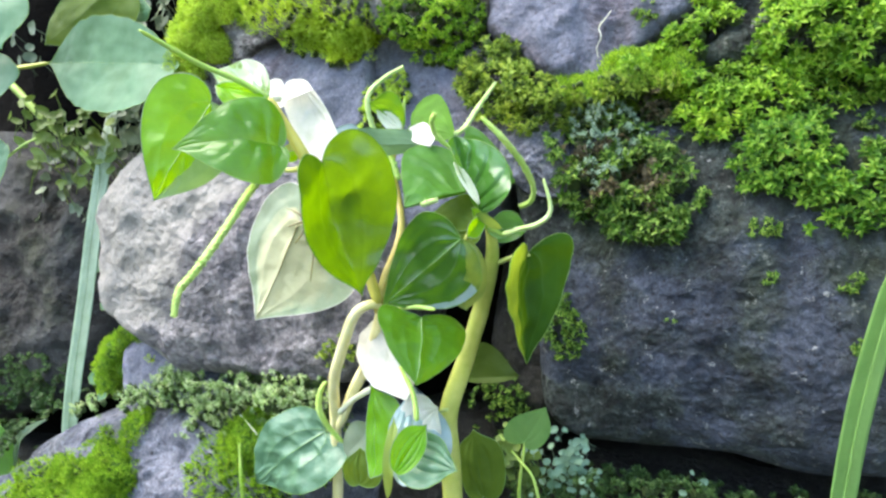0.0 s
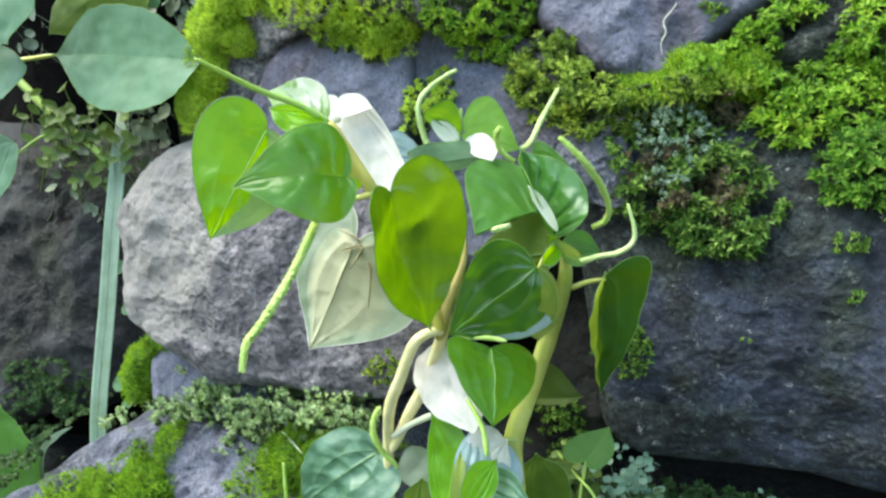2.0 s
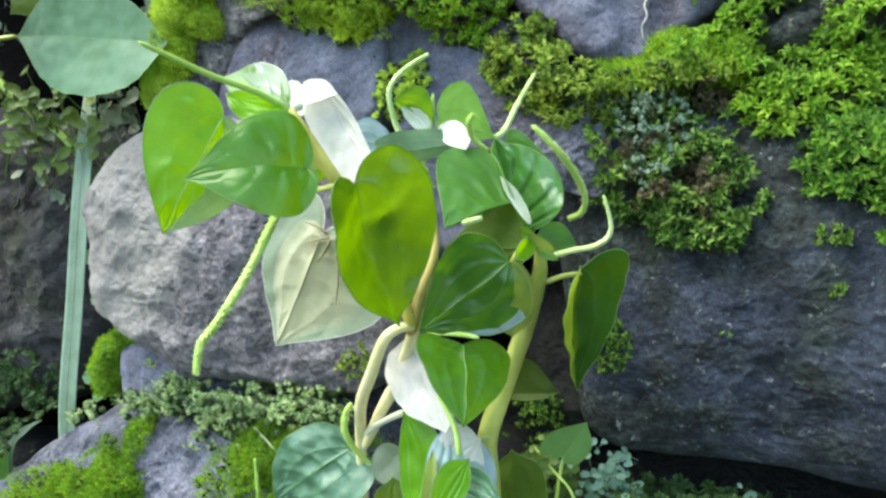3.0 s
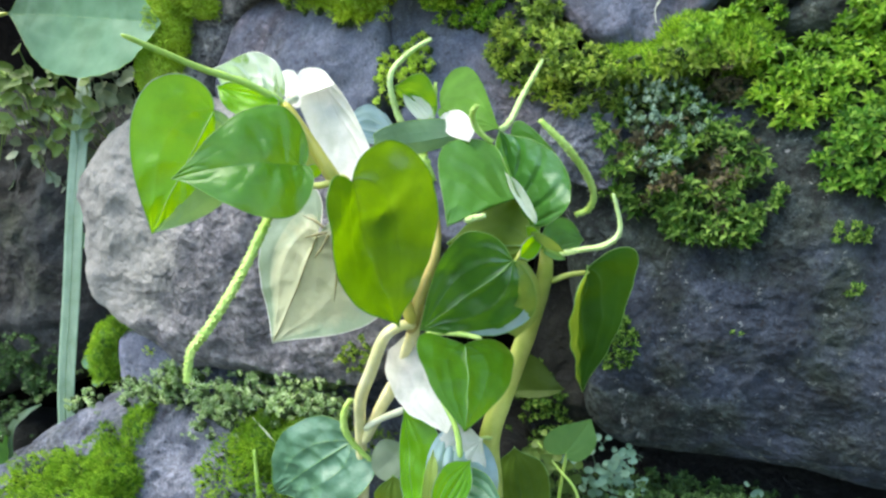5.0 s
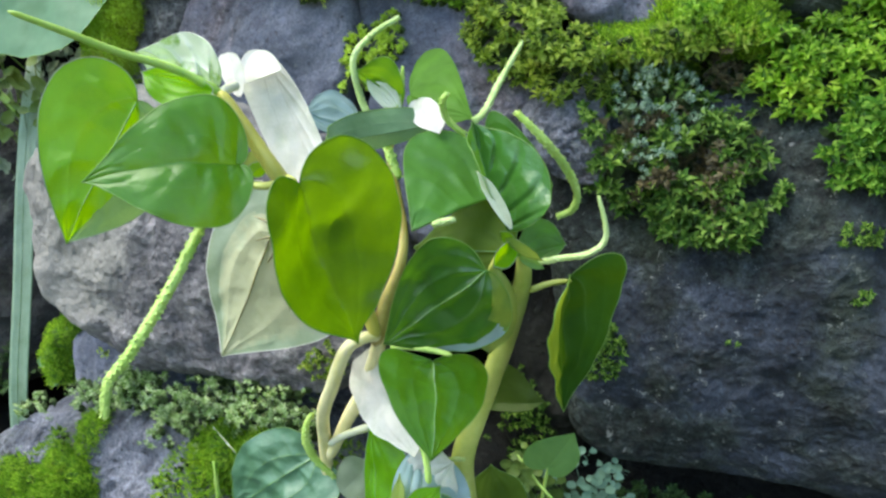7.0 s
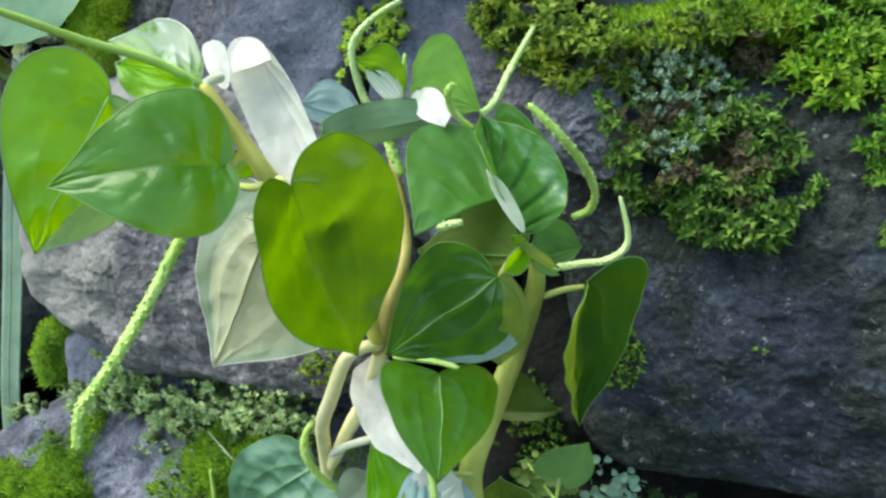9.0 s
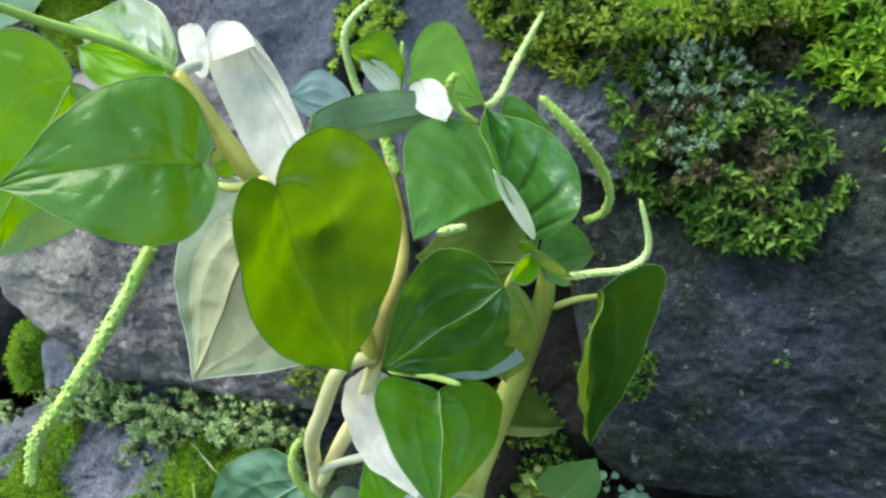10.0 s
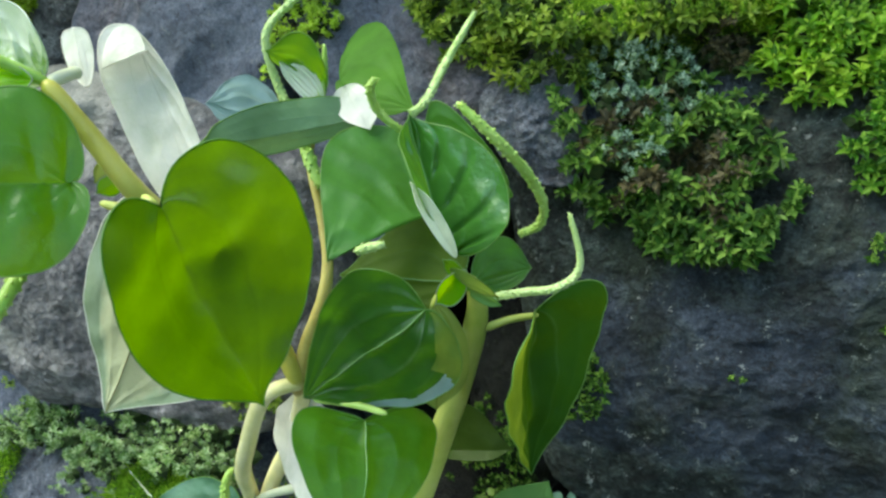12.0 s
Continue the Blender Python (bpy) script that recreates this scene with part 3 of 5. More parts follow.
stone([(-0.0253, 0.5537), (-0.0118, 0.5629), (-0.0067, 0.5717), (0.0052, 0.6137), (0.0609, 0.6099), (0.0817, 0.5714), (0.0787, 0.5464), (0.0517, 0.5401), (0.0182, 0.5476)], 0.256, STONE_BLUE,
      "grey stone largely hidden under moss", round_edge=0.014, seed=3)
stone([(-0.1987, 0.5746), (-0.1852, 0.5831), (-0.1595, 0.5840), (-0.1367, 0.5816), (-0.1358, 0.5612), (-0.1378, 0.5362), (-0.1483, 0.5157), (-0.1706, 0.5040), (-0.1973, 0.5164), (-0.2113, 0.5469)], 0.247, STONE_LILAC,
      "smooth lilac-grey stone under the moss cushion", round_edge=0.005, seed=4, bulge=0.002, rough=0.6)
stone([(-0.1341, 0.5791), (-0.1129, 0.5813), (-0.0916, 0.5726), (-0.0757, 0.5524), (-0.0743, 0.5294), (-0.0840, 0.4999), (-0.1072, 0.4820), (-0.1272, 0.5041), (-0.1339, 0.5451)], 0.249, STONE_LILAC,
      "purplish stone split from its neighbour by a crack", round_edge=0.005, seed=5, bulge=0.002, rough=0.7)
stone([(-0.2289, 0.5912), (-0.2063, 0.6136), (-0.1596, 0.6188), (-0.1180, 0.6103), (-0.0907, 0.5979), (-0.0898, 0.5788), (-0.1079, 0.5710), (-0.1354, 0.5770), (-0.1764, 0.5810), (-0.2096, 0.5693)], 0.252, STONE_GREY,
      "stone under the thick moss along the ledge", round_edge=0.016, seed=6)
stone([(-0.2789, 0.4983), (-0.2731, 0.5174), (-0.2531, 0.5344), (-0.2325, 0.5415), (-0.2003, 0.5401), (-0.1593, 0.5300), (-0.1248, 0.5154), (-0.1121, 0.4840), (-0.1218, 0.4519), (-0.1333, 0.4382), (-0.1591, 0.4351), (-0.2006, 0.4345), (-0.2264, 0.4361), (-0.2503, 0.4476), (-0.2718, 0.4654)], 0.232, STONE_WARM,
      "pale grey pitted stone with a squared lower edge", round_edge=0.013, rough=0.75, seed=7, bulge=0.008, turn=0.02, grain=1.6, na=340, nr=120)
stone([(-0.2643, 0.4416), (-0.2520, 0.4491), (-0.2375, 0.4402), (-0.2051, 0.4309), (-0.2057, 0.4210), (-0.2424, 0.4147), (-0.2630, 0.4167), (-0.2667, 0.4283)], 0.2385, STONE_LILAC,
      "small grey wedge stone between larger ones", round_edge=0.008, seed=8, bulge=0.003, rough=0.6)
stone([(-0.3780, 0.3480), (-0.3414, 0.3721), (-0.3075, 0.3959), (-0.2761, 0.4090), (-0.2401, 0.4175), (-0.1913, 0.4227), (-0.1480, 0.4249), (-0.1318, 0.4092), (-0.1342, 0.3710), (-0.1588, 0.3246), (-0.2410, 0.2827), (-0.3345, 0.2699), (-0.3886, 0.3014)], 0.229, STONE_PALE,
      "rounded blue-grey stone with a moss pad", round_edge=0.022, seed=9, bulge=0.012, grain=1.6, na=300, nr=100)
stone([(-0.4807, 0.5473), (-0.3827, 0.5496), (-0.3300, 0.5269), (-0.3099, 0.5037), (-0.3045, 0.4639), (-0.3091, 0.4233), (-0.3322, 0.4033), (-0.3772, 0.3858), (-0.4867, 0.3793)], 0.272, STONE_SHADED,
      "grey stone set back in the joint, shade put into its colour", round_edge=0.02, seed=10, bulge=0.01)
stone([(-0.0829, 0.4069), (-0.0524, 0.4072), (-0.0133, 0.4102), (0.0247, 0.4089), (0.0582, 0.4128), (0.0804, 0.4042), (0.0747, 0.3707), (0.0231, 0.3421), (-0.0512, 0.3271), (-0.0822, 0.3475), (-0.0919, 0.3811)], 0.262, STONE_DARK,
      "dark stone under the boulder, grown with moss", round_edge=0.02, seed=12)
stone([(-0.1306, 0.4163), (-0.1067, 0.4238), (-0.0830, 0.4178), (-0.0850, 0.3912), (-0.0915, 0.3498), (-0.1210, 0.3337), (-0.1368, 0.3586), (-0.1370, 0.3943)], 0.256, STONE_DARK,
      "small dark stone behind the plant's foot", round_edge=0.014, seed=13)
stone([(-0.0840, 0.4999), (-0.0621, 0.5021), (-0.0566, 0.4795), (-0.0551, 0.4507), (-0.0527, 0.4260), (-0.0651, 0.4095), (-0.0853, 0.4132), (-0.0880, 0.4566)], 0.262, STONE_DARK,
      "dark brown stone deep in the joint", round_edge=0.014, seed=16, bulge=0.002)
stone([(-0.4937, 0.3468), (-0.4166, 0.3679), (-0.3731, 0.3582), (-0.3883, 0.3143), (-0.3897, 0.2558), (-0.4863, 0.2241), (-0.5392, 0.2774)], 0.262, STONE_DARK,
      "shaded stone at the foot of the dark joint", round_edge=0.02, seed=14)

stone([(-0.2489, 0.5351), (-0.2390, 0.5690), (-0.2239, 0.5907), (-0.1987, 0.5905), (-0.1987, 0.5660), (-0.2097, 0.5518), (-0.2226, 0.5321)], 0.254, STONE_GREY,
      "narrow stone under the moss cushion", round_edge=0.010, seed=15, bulge=0.004)

stone([(-0.0767, 0.5325), (-0.0670, 0.5408), (-0.0535, 0.5408), (-0.0518, 0.5283), (-0.0524, 0.5195), (-0.0554, 0.5118), (-0.0630, 0.5099), (-0.0719, 0.5149)], 0.2405, STONE_PALE,
      "pale blue-grey wedge added for the boulder's sky-lit facet under the moss", round_edge=0.003, seed=17, bulge=0.001, lean=0.3, depth=0.05, rough=0.9, grain=2.0, na=220, nr=80)

# the plain courses of the wall beyond, above and below the part that is looked at
rng_wall = random.Random(77)
for row in range(7):
    zc = 0.075 + row * 0.15
    for col in range(-8, 8):
        xc = -0.14 + (col + 0.5 * (row % 2)) * 0.185 + rng_wall.uniform(-0.02, 0.02)
        if -0.56 < xc < 0.28 and 0.24 < zc < 0.74 or not -1.25 < xc < 1.05:
            continue
        hw, hh = rng_wall.uniform(0.082, 0.094), rng_wall.uniform(0.066, 0.076)
        pts = [(xc + hw * c + rng_wall.uniform(-0.012, 0.012), zc + hh * d + rng_wall.uniform(-0.010, 0.010)) for c, d in ((-1, -0.5), (-0.5, -1), (0.4, -1), (1, -0.6), (1, 0.5), (0.5, 1), (-0.4, 1), (-1, 0.6))]
        stone(pts, 0.250 + 0.1 * (zc - 0.5) + rng_wall.uniform(-0.006, 0.01), rng_wall.choice((STONE_BLUE, STONE_GREY, STONE_DARK, STONE_LILAC)), "plain rough stone of the wall", round_edge=0.02, seed=100 + row * 20 + col, na=72, nr=22)
VIEWED = [s for s in STONES if s["label"] != "plain rough stone of the wall"]

bpy.context.view_layer.update()
from mathutils.bvhtree import BVHTree
DEPS = bpy.context.evaluated_depsgraph_get()
TREES = [BVHTree.FromObject(s, DEPS) for s in VIEWED]


def surface(x, z, default=0.27):
    """The wall's outermost y at (x, z), with its normal."""
    best, nrm = None, None
    for t in TREES:
        loc, nor, _, _ = t.ray_cast(Vector((x, 0.0, z)), Vector((0, 1, 0)), 0.6)
        if loc is not None and (best is None or loc.y < best):
            best, nrm = loc.y, nor
    if best is None:
        return default, Vector((0, -1, 0.1)).normalized()
    if nrm.y > 0:
        nrm = -nrm
    return best, nrm


# ---- moss ----
def inside(poly, x, z):
    hit = False
    for (x1, z1), (x2, z2) in zip(poly, poly[1:] + poly[:1]):
        if (z1 > z) != (z2 > z) and x < (x2 - x1) * (z - z1) / (z2 - z1) + x1:
            hit = not hit
    return hit


def edge_dist(poly, x, z):
    d = 9.0
    for (x1, z1), (x2, z2) in zip(poly, poly[1:] + poly[:1]):
        ax, az = x2 - x1, z2 - z1
        t = max(0.0, min(1.0, ((x - x1) * ax + (z - z1) * az) / (ax * ax + az * az + 1e-12)))
        d = min(d, math.hypot(x - x1 - t * ax, z - z1 - t * az))
    return d


def sprig(kind, rng):
    """One shoot at the origin, growing along +z: small leaves in whorls round a short axis, folded ovate ones or plain needles."""
    v, f = [], []
    tiers = {"star": [(0.30, 5, 1.0, 8), (0.60, 5, 0.95, 28), (0.85, 3, 0.6, 62)],
             "fine": [(0.20, 3, 0.85, 48), (0.70, 3, 0.80, 60), (1.20, 3, 0.70, 76)],
             "frond": [(0.25, 4, 0.6, 20), (0.6, 5, 0.62, 35), (1.0, 5, 0.5, 55)]}[kind]
    width = {"star": 0.215, "fine": 0.10, "frond": 0.19}[kind]
    for h, n, length, lift in tiers:
        twist = rng.uniform(0, 6.28)
        for k in range(n):
            a = twist + k * 2 * math.pi / n + rng.uniform(-0.25, 0.25)
            l = length * rng.uniform(0.75, 1.15)
            e = math.radians(lift + rng.uniform(-14, 14))
            out = Vector((math.cos(a) * math.cos(e), math.sin(a) * math.cos(e), math.sin(e)))
            side = Vector((-math.sin(a), math.cos(a), 0)) * width * l
            root = Vector((0, 0, h * 0.8))
            b = len(v)
            if kind == "fine":
                mid = root + out * l * 0.45
                v += [tuple(root), tuple(mid + side), tuple(root + out * l - Vector((0, 0, 0.06 * l))), tuple(mid - side)]
                f += [(b, b + 1, b + 2), (b, b + 2, b + 3)]
                continue
            rise = Vector((0, 0, 0.09 * l))
            m1, m2 = root + out * l * 0.38, root + out * l * 0.74
            v += [tuple(p) for p in (root, m1 + side + rise, m2 + side * 0.48 + rise * 0.7, root + out * l - Vector((0, 0, 0.16 * l)), m2 - side * 0.48 + rise * 0.7, m1 - side + rise, m1, m2)]
            f += [(b, b + 6, b + 1), (b + 1, b + 6, b + 7), (b + 1, b + 7, b + 2), (b + 2, b + 7, b + 3), (b, b + 5, b + 6), (b + 5, b + 7, b + 6), (b + 5, b + 4, b + 7), (b + 4, b + 3, b + 7)]
    return np.array(v), np.array(f)


def moss(poly, kind, material, size, spacing, height, label, name="moss_patch", gaps=0.35, seed=0, ragged=0.004, holes=(), up=0.55):
    """A moss cushion on the stones inside an outline: a low dark pad and many small shoots."""
    rng = random.Random(seed)
    xs, zs = [p[0] for p in poly], [p[1] for p in poly]
    area = (max(xs) - min(xs)) * (max(zs) - min(zs))
    kinds = [sprig(kind, rng) for _ in range(7)]
    vs, fs, base = [], [], 0
    pad_v, pad_f = [], []
    tries = int(area / spacing ** 2)
    for _ in range(tries):
        x, z = rng.uniform(min(xs) - ragged, max(xs) + ragged), rng.uniform(min(zs) - ragged, max(zs) + ragged)
        wob = noise.noise(Vector((x * 130, seed, z * 130))) * ragged + noise.noise(Vector((x * 400, seed, z * 400))) * ragged * 0.4
        d = edge_dist(poly, x, z)
        d = (d if inside(poly, x, z) else -d) + wob
        if d < 0 or any(math.hypot(x - hx, z - hz) < hr for hx, hz, hr in holes):
            continue
        lump = noise.noise(Vector((x * 75, seed + 5, z * 75)))
        fine = noise.noise(Vector((x * 230, seed + 9, z * 230)))
        if lump * 0.6 + fine * 0.6 < gaps - 0.75:
            continue
        y, nrm = surface(x, z)
        # the cushion bridges the joints between stones
        y = min([y] + [surface(x + a, z + b)[0] for a, b in ((0.007, 0), (-0.007, 0), (0, 0.008), (0, -0.008))]) * 0.6 + y * 0.4 if y < 0.268 else min(surface(x + a, z + b)[0] for a, b in ((0.008, 0), (-0.008, 0), (0, 0.01), (0, -0.01), (0, 0.02), (0, -0.02)))
        dome = min(1.0, d / 0.010)
        lift = height * (0.25 + 0.75 * math.sqrt(dome)) * (0.75 + 0.55 * lump + 0.3 * fine)
        direction = (nrm * 0.9 + Vector((rng.uniform(-0.5, 0.5), rng.uniform(-0.4, 0.1), up + rng.uniform(-0.45, 0.45)))).normalized()
        pos = Vector((x, y, z)) + nrm * (lift - size * 0.6)
        v, f = kinds[rng.randrange(7)]
        s = size * rng.uniform(0.7, 1.25) * (0.8 + 0.2 * dome)
        q = direction.to_track_quat("Z", "Y") @ Euler((0, 0, rng.uniform(0, 6.28))).to_quaternion()
        m = np.array(q.to_matrix()) * s
        vs.append(v @ m.T + np.array(pos))
        fs.append(f + base)
        base += len(v)
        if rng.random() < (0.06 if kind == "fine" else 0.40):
            # old growth under the tips, darkened for the shade between the shoots
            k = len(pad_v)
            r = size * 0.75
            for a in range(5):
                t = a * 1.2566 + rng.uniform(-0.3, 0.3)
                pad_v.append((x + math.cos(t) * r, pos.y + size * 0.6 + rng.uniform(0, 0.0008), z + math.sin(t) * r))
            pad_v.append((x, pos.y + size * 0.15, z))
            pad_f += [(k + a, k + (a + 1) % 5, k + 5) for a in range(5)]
    if not vs:
        return None
    nv = base
    V = np.concatenate(vs + ([np.array(pad_v)] if pad_v else []))
    F = np.concatenate(fs + ([np.array(pad_f) + nv] if pad_f else []))
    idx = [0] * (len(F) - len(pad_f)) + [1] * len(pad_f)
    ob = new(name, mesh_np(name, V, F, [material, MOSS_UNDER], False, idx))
    return tagged(ob, label, "moss", kind="stuff")


def under_material(name, dark, mid, pale):
    m, nt, bs = mat(name)
    c = ramp(nt, noise_tex(nt, 300, 5, 0.7), [(0.3, dark), (0.55, mid), (0.75, pale)])
    nt.links.new(c, bs.inputs["Base Color"])
    bs.inputs["Roughness"].default_value = 0.9
    return m


MOSS_UNDER = under_material("shaded_undergrowth", (0.008, 0.016, 0.002), (0.022, 0.045, 0.004), (0.05, 0.055, 0.010))
MOSS_GOLD = under_material("yellow_moss_core", (0.14, 0.20, 0.008), (0.24, 0.33, 0.015), (0.34, 0.42, 0.04))
MOSS_CORE = under_material("moss_cushion_core", (0.03, 0.07, 0.005), (0.08, 0.17, 0.012), (0.14, 0.20, 0.02))

def cushion(lumps, material, size, count, label, seed=0, kind="fine", core=None):
    """A rounded moss cushion of one or more swelling lumps, each a centre and three radii, furred all over with fine shoots."""
    rng = random.Random(seed)
    kinds = [sprig(kind, rng) for _ in range(7)]
    vs, fs, base, cores, cf = [], [], 0, [], []
    for c, rad in lumps:
        c = Vector(c)
        for _ in range(int(count * rad[0] * rad[2] / 0.0001)):
            a, h = rng.uniform(0, 6.2832), rng.uniform(-0.75, 1.0)
            r = math.sqrt(1 - h * h)
            d = Vector((r * math.cos(a), r * math.sin(a), h))
            if d.y > 0.45:
                continue
            k = 1 + 0.16 * noise.noise(c * 90 + d * 2.2) + 0.08 * noise.noise(c * 90 + d * 6)
            pos = c + Vector((d.x * rad[0], d.y * rad[1], d.z * rad[2])) * k
            n = Vector((d.x / rad[0], d.y / rad[1], d.z / rad[2])).normalized()
            n = (n + Vector((rng.uniform(-0.4, 0.4), rng.uniform(-0.4, 0.2), rng.uniform(-0.1, 0.9)))).normalized()
            v, f = kinds[rng.randrange(7)]
            q = n.to_track_quat("Z", "Y") @ Euler((0, 0, rng.uniform(0, 6.28))).to_quaternion()
            m = np.array(q.to_matrix()) * size * rng.uniform(0.7, 1.2)
            vs.append(v @ m.T + np.array(pos))
            fs.append(f + base)
            base += len(v)
        k = len(cores)
        for i in range(9):
            for j in range(16):
                e, a = math.pi * (i / 8 - 0.5), j * math.pi / 8
                d = Vector((math.cos(e) * math.cos(a), math.cos(e) * math.sin(a), math.sin(e)))
                cores.append(c + Vector((d.x * rad[0], d.y * rad[1], d.z * rad[2])) * 0.97)
        cf += [(k + i * 16 + j, k + i * 16 + (j + 1) % 16, k + (i + 1) * 16 + (j + 1) % 16, k + (i + 1) * 16 + j) for i in range(8) for j in range(16)]
    V = np.concatenate(vs + [np.array(cores)]).tolist()
    F = np.concatenate(fs).tolist()
    n = len(F)
    F += [tuple(x + base for x in q) for q in cf]
    ob = new("moss_cushion", mesh_np("moss_cushion", V, F, [material, core or MOSS_CORE], False, [0] * n + [1] * len(cf)))
    return tagged(ob, label, "moss", kind="stuff")


STAR = "bright green star-shaped moss on the stones"
FINE = "yellow-green velvety moss cushion on the ledge"
cushion([((-0.2204, 0.2520, 0.5948), (0.012, 0.012, 0.014)), ((-0.2269, 0.2500, 0.5834), (0.011, 0.011, 0.012)), ((-0.2149, 0.2520, 0.5784), (0.008, 0.009, 0.008)), ((-0.2301, 0.2480, 0.5690), (0.009, 0.010, 0.014)), ((-0.2340, 0.2460, 0.5521), (0.008, 0.009, 0.014)), ((-0.2059, 0.2520, 0.5983), (0.011, 0.011, 0.013))], MOSS_FINE, 0.0018, 1700, FINE, seed=21, core=MOSS_GOLD)
moss([(-0.2080, 0.5990), (-0.1941, 0.6143), (-0.1596, 0.6188), (-0.1254, 0.6114), (-0.1298, 0.5809), (-0.1327, 0.5654), (-0.1485, 0.5635), (-0.1636, 0.5708), (-0.1852, 0.5814)], "fine", MOSS_FINE, 0.0024, 0.0010, 0.008, FINE, seed=22, gaps=0.0)
cushion([((-0.1920, 0.2540, 0.5948), (0.013, 0.010, 0.012)), ((-0.1769, 0.2540, 0.5920), (0.013, 0.010, 0.013)), ((-0.1590, 0.2530, 0.5837), (0.014, 0.010, 0.014)), ((-0.1425, 0.2530, 0.5809), (0.011, 0.010, 0.012)), ((-0.1710, 0.2560, 0.6053), (0.018, 0.011, 0.013)), ((-0.1473, 0.2520, 0.5741), (0.010, 0.009, 0.008))], MOSS_FINE, 0.0018, 1700, FINE, seed=122, core=MOSS_GOLD)
moss([(-0.1253, 0.5959), (-0.1083, 0.6067), (-0.0892, 0.5998), (-0.0898, 0.5767), (-0.0984, 0.5622), (-0.1127, 0.5633), (-0.1246, 0.5732)], "star", MOSS_GREEN, 0.0022, 0.0013, 0.006, STAR, seed=23)
moss([(-0.0995, 0.5584), (-0.0881, 0.5691), (-0.0759, 0.5707), (-0.0683, 0.5601), (-0.0618, 0.5531), (-0.0505, 0.5498), (-0.0386, 0.5521), (-0.0161, 0.5543), (-0.0140, 0.5395), (-0.0344, 0.5354), (-0.0543, 0.5347), (-0.0668, 0.5336), (-0.0799, 0.5367), (-0.0913, 0.5439), (-0.0976, 0.5507)], "star", MOSS_TAWNY, 0.0033, 0.0019, 0.007, "olive-yellow star-shaped moss on the ledge", seed=24, gaps=0.3, holes=[(-0.0223, 0.5410, 0.0055)])
moss([(-0.0577, 0.5532), (-0.0387, 0.5573), (-0.0162, 0.5596), (-0.0159, 0.5435), (-0.0544, 0.5418)], "fine", MOSS_GREEN, 0.0018, 0.0011, 0.014, "bright green velvety moss along the joint", seed=25, gaps=0.2)
cushion([((-0.0560, 0.2520, 0.5478), (0.009, 0.006, 0.006)), ((-0.0467, 0.2520, 0.5472), (0.010, 0.006, 0.0065)), ((-0.0366, 0.2520, 0.5480), (0.010, 0.006, 0.0075)), ((-0.0278, 0.2520, 0.5504), (0.009, 0.006, 0.008)), ((-0.0193, 0.2520, 0.5517), (0.009, 0.006, 0.009)), ((-0.0340, 0.2540, 0.5556), (0.009, 0.006, 0.007))], MOSS_GREEN, 0.0017, 1800, "bright green velvety moss along the joint", seed=125)
moss([(-0.0396, 0.5548), (-0.0368, 0.5595), (-0.0255, 0.5639), (-0.0173, 0.5682), (-0.0112, 0.5797), (0.0025, 0.5835), (0.0032, 0.5688), (-0.0053, 0.5657), (-0.0090, 0.5561), (-0.0160, 0.5482), (-0.0308, 0.5492)], "star", MOSS_STAR, 0.0033, 0.0019, 0.006, STAR, seed=26, gaps=0.4)
moss([(-0.0177, 0.5445), (-0.0090, 0.5543), (0.0065, 0.5548), (0.0055, 0.5613), (0.0099, 0.5690), (0.0149, 0.5854), (0.0591, 0.5793), (0.0614, 0.5461), (0.0474, 0.5421), (0.0341, 0.5381), (0.0248, 0.5391), (0.0185, 0.5341), (0.0087, 0.5310), (-0.0040, 0.5254), (-0.0129, 0.5310)], "star", MOSS_STAR, 0.0033, 0.0019, 0.008, STAR, seed=27, gaps=0.3, holes=[(-0.0223, 0.5410, 0.0055)])
moss([(0.0005, 0.5193), (0.0037, 0.5312), (0.0136, 0.5362), (0.0247, 0.5404), (0.0299, 0.5327), (0.0317, 0.5252), (0.0435, 0.5243), (0.0619, 0.5278), (0.0641, 0.5011), (0.0499, 0.5010), (0.0351, 0.4977), (0.0242, 0.4986), (0.0203, 0.5107), (0.0041, 0.5114)], "star", MOSS_LEAFY, 0.0034, 0.0020, 0.007, STAR, seed=28, gaps=0.42)
moss([(-0.0588, 0.5328), (-0.0499, 0.5375), (-0.0377, 0.5388), (-0.0243, 0.5371), (-0.0146, 0.5295), (-0.0100, 0.5189), (-0.0055, 0.5107), (-0.0100, 0.4988), (-0.0154, 0.4926), (-0.0341, 0.4913), (-0.0419, 0.5014), (-0.0550, 0.5082)], "star", MOSS_OLIVE, 0.0038, 0.0025, 0.008, "olive star moss clump hanging on the boulder", seed=29, gaps=0.5, holes=[(-0.0250, 0.5156, 0.0055), (-0.0294, 0.5139, 0.004), (-0.0223, 0.5325, 0.004)])
moss([(-0.0559, 0.5296), (-0.0374, 0.5342), (-0.0164, 0.5265), (-0.0082, 0.5114), (-0.0170, 0.4952), (-0.0335, 0.4942), (-0.0501, 0.5084)], "star", MOSS_BROWN, 0.0030, 0.0034, 0.0088, "brown dying shoots scattered through the olive clump", seed=130, gaps=0.55)
moss([(-0.0350, 0.5185), (-0.0262, 0.5218), (-0.0172, 0.5180), (-0.0181, 0.5103), (-0.0268, 0.5084), (-0.0346, 0.5121)], "star", MOSS_BROWN, 0.0020, 0.0011, 0.005, "withered brown moss in the hollow of the clump", seed=129, gaps=0.1, ragged=0.002)
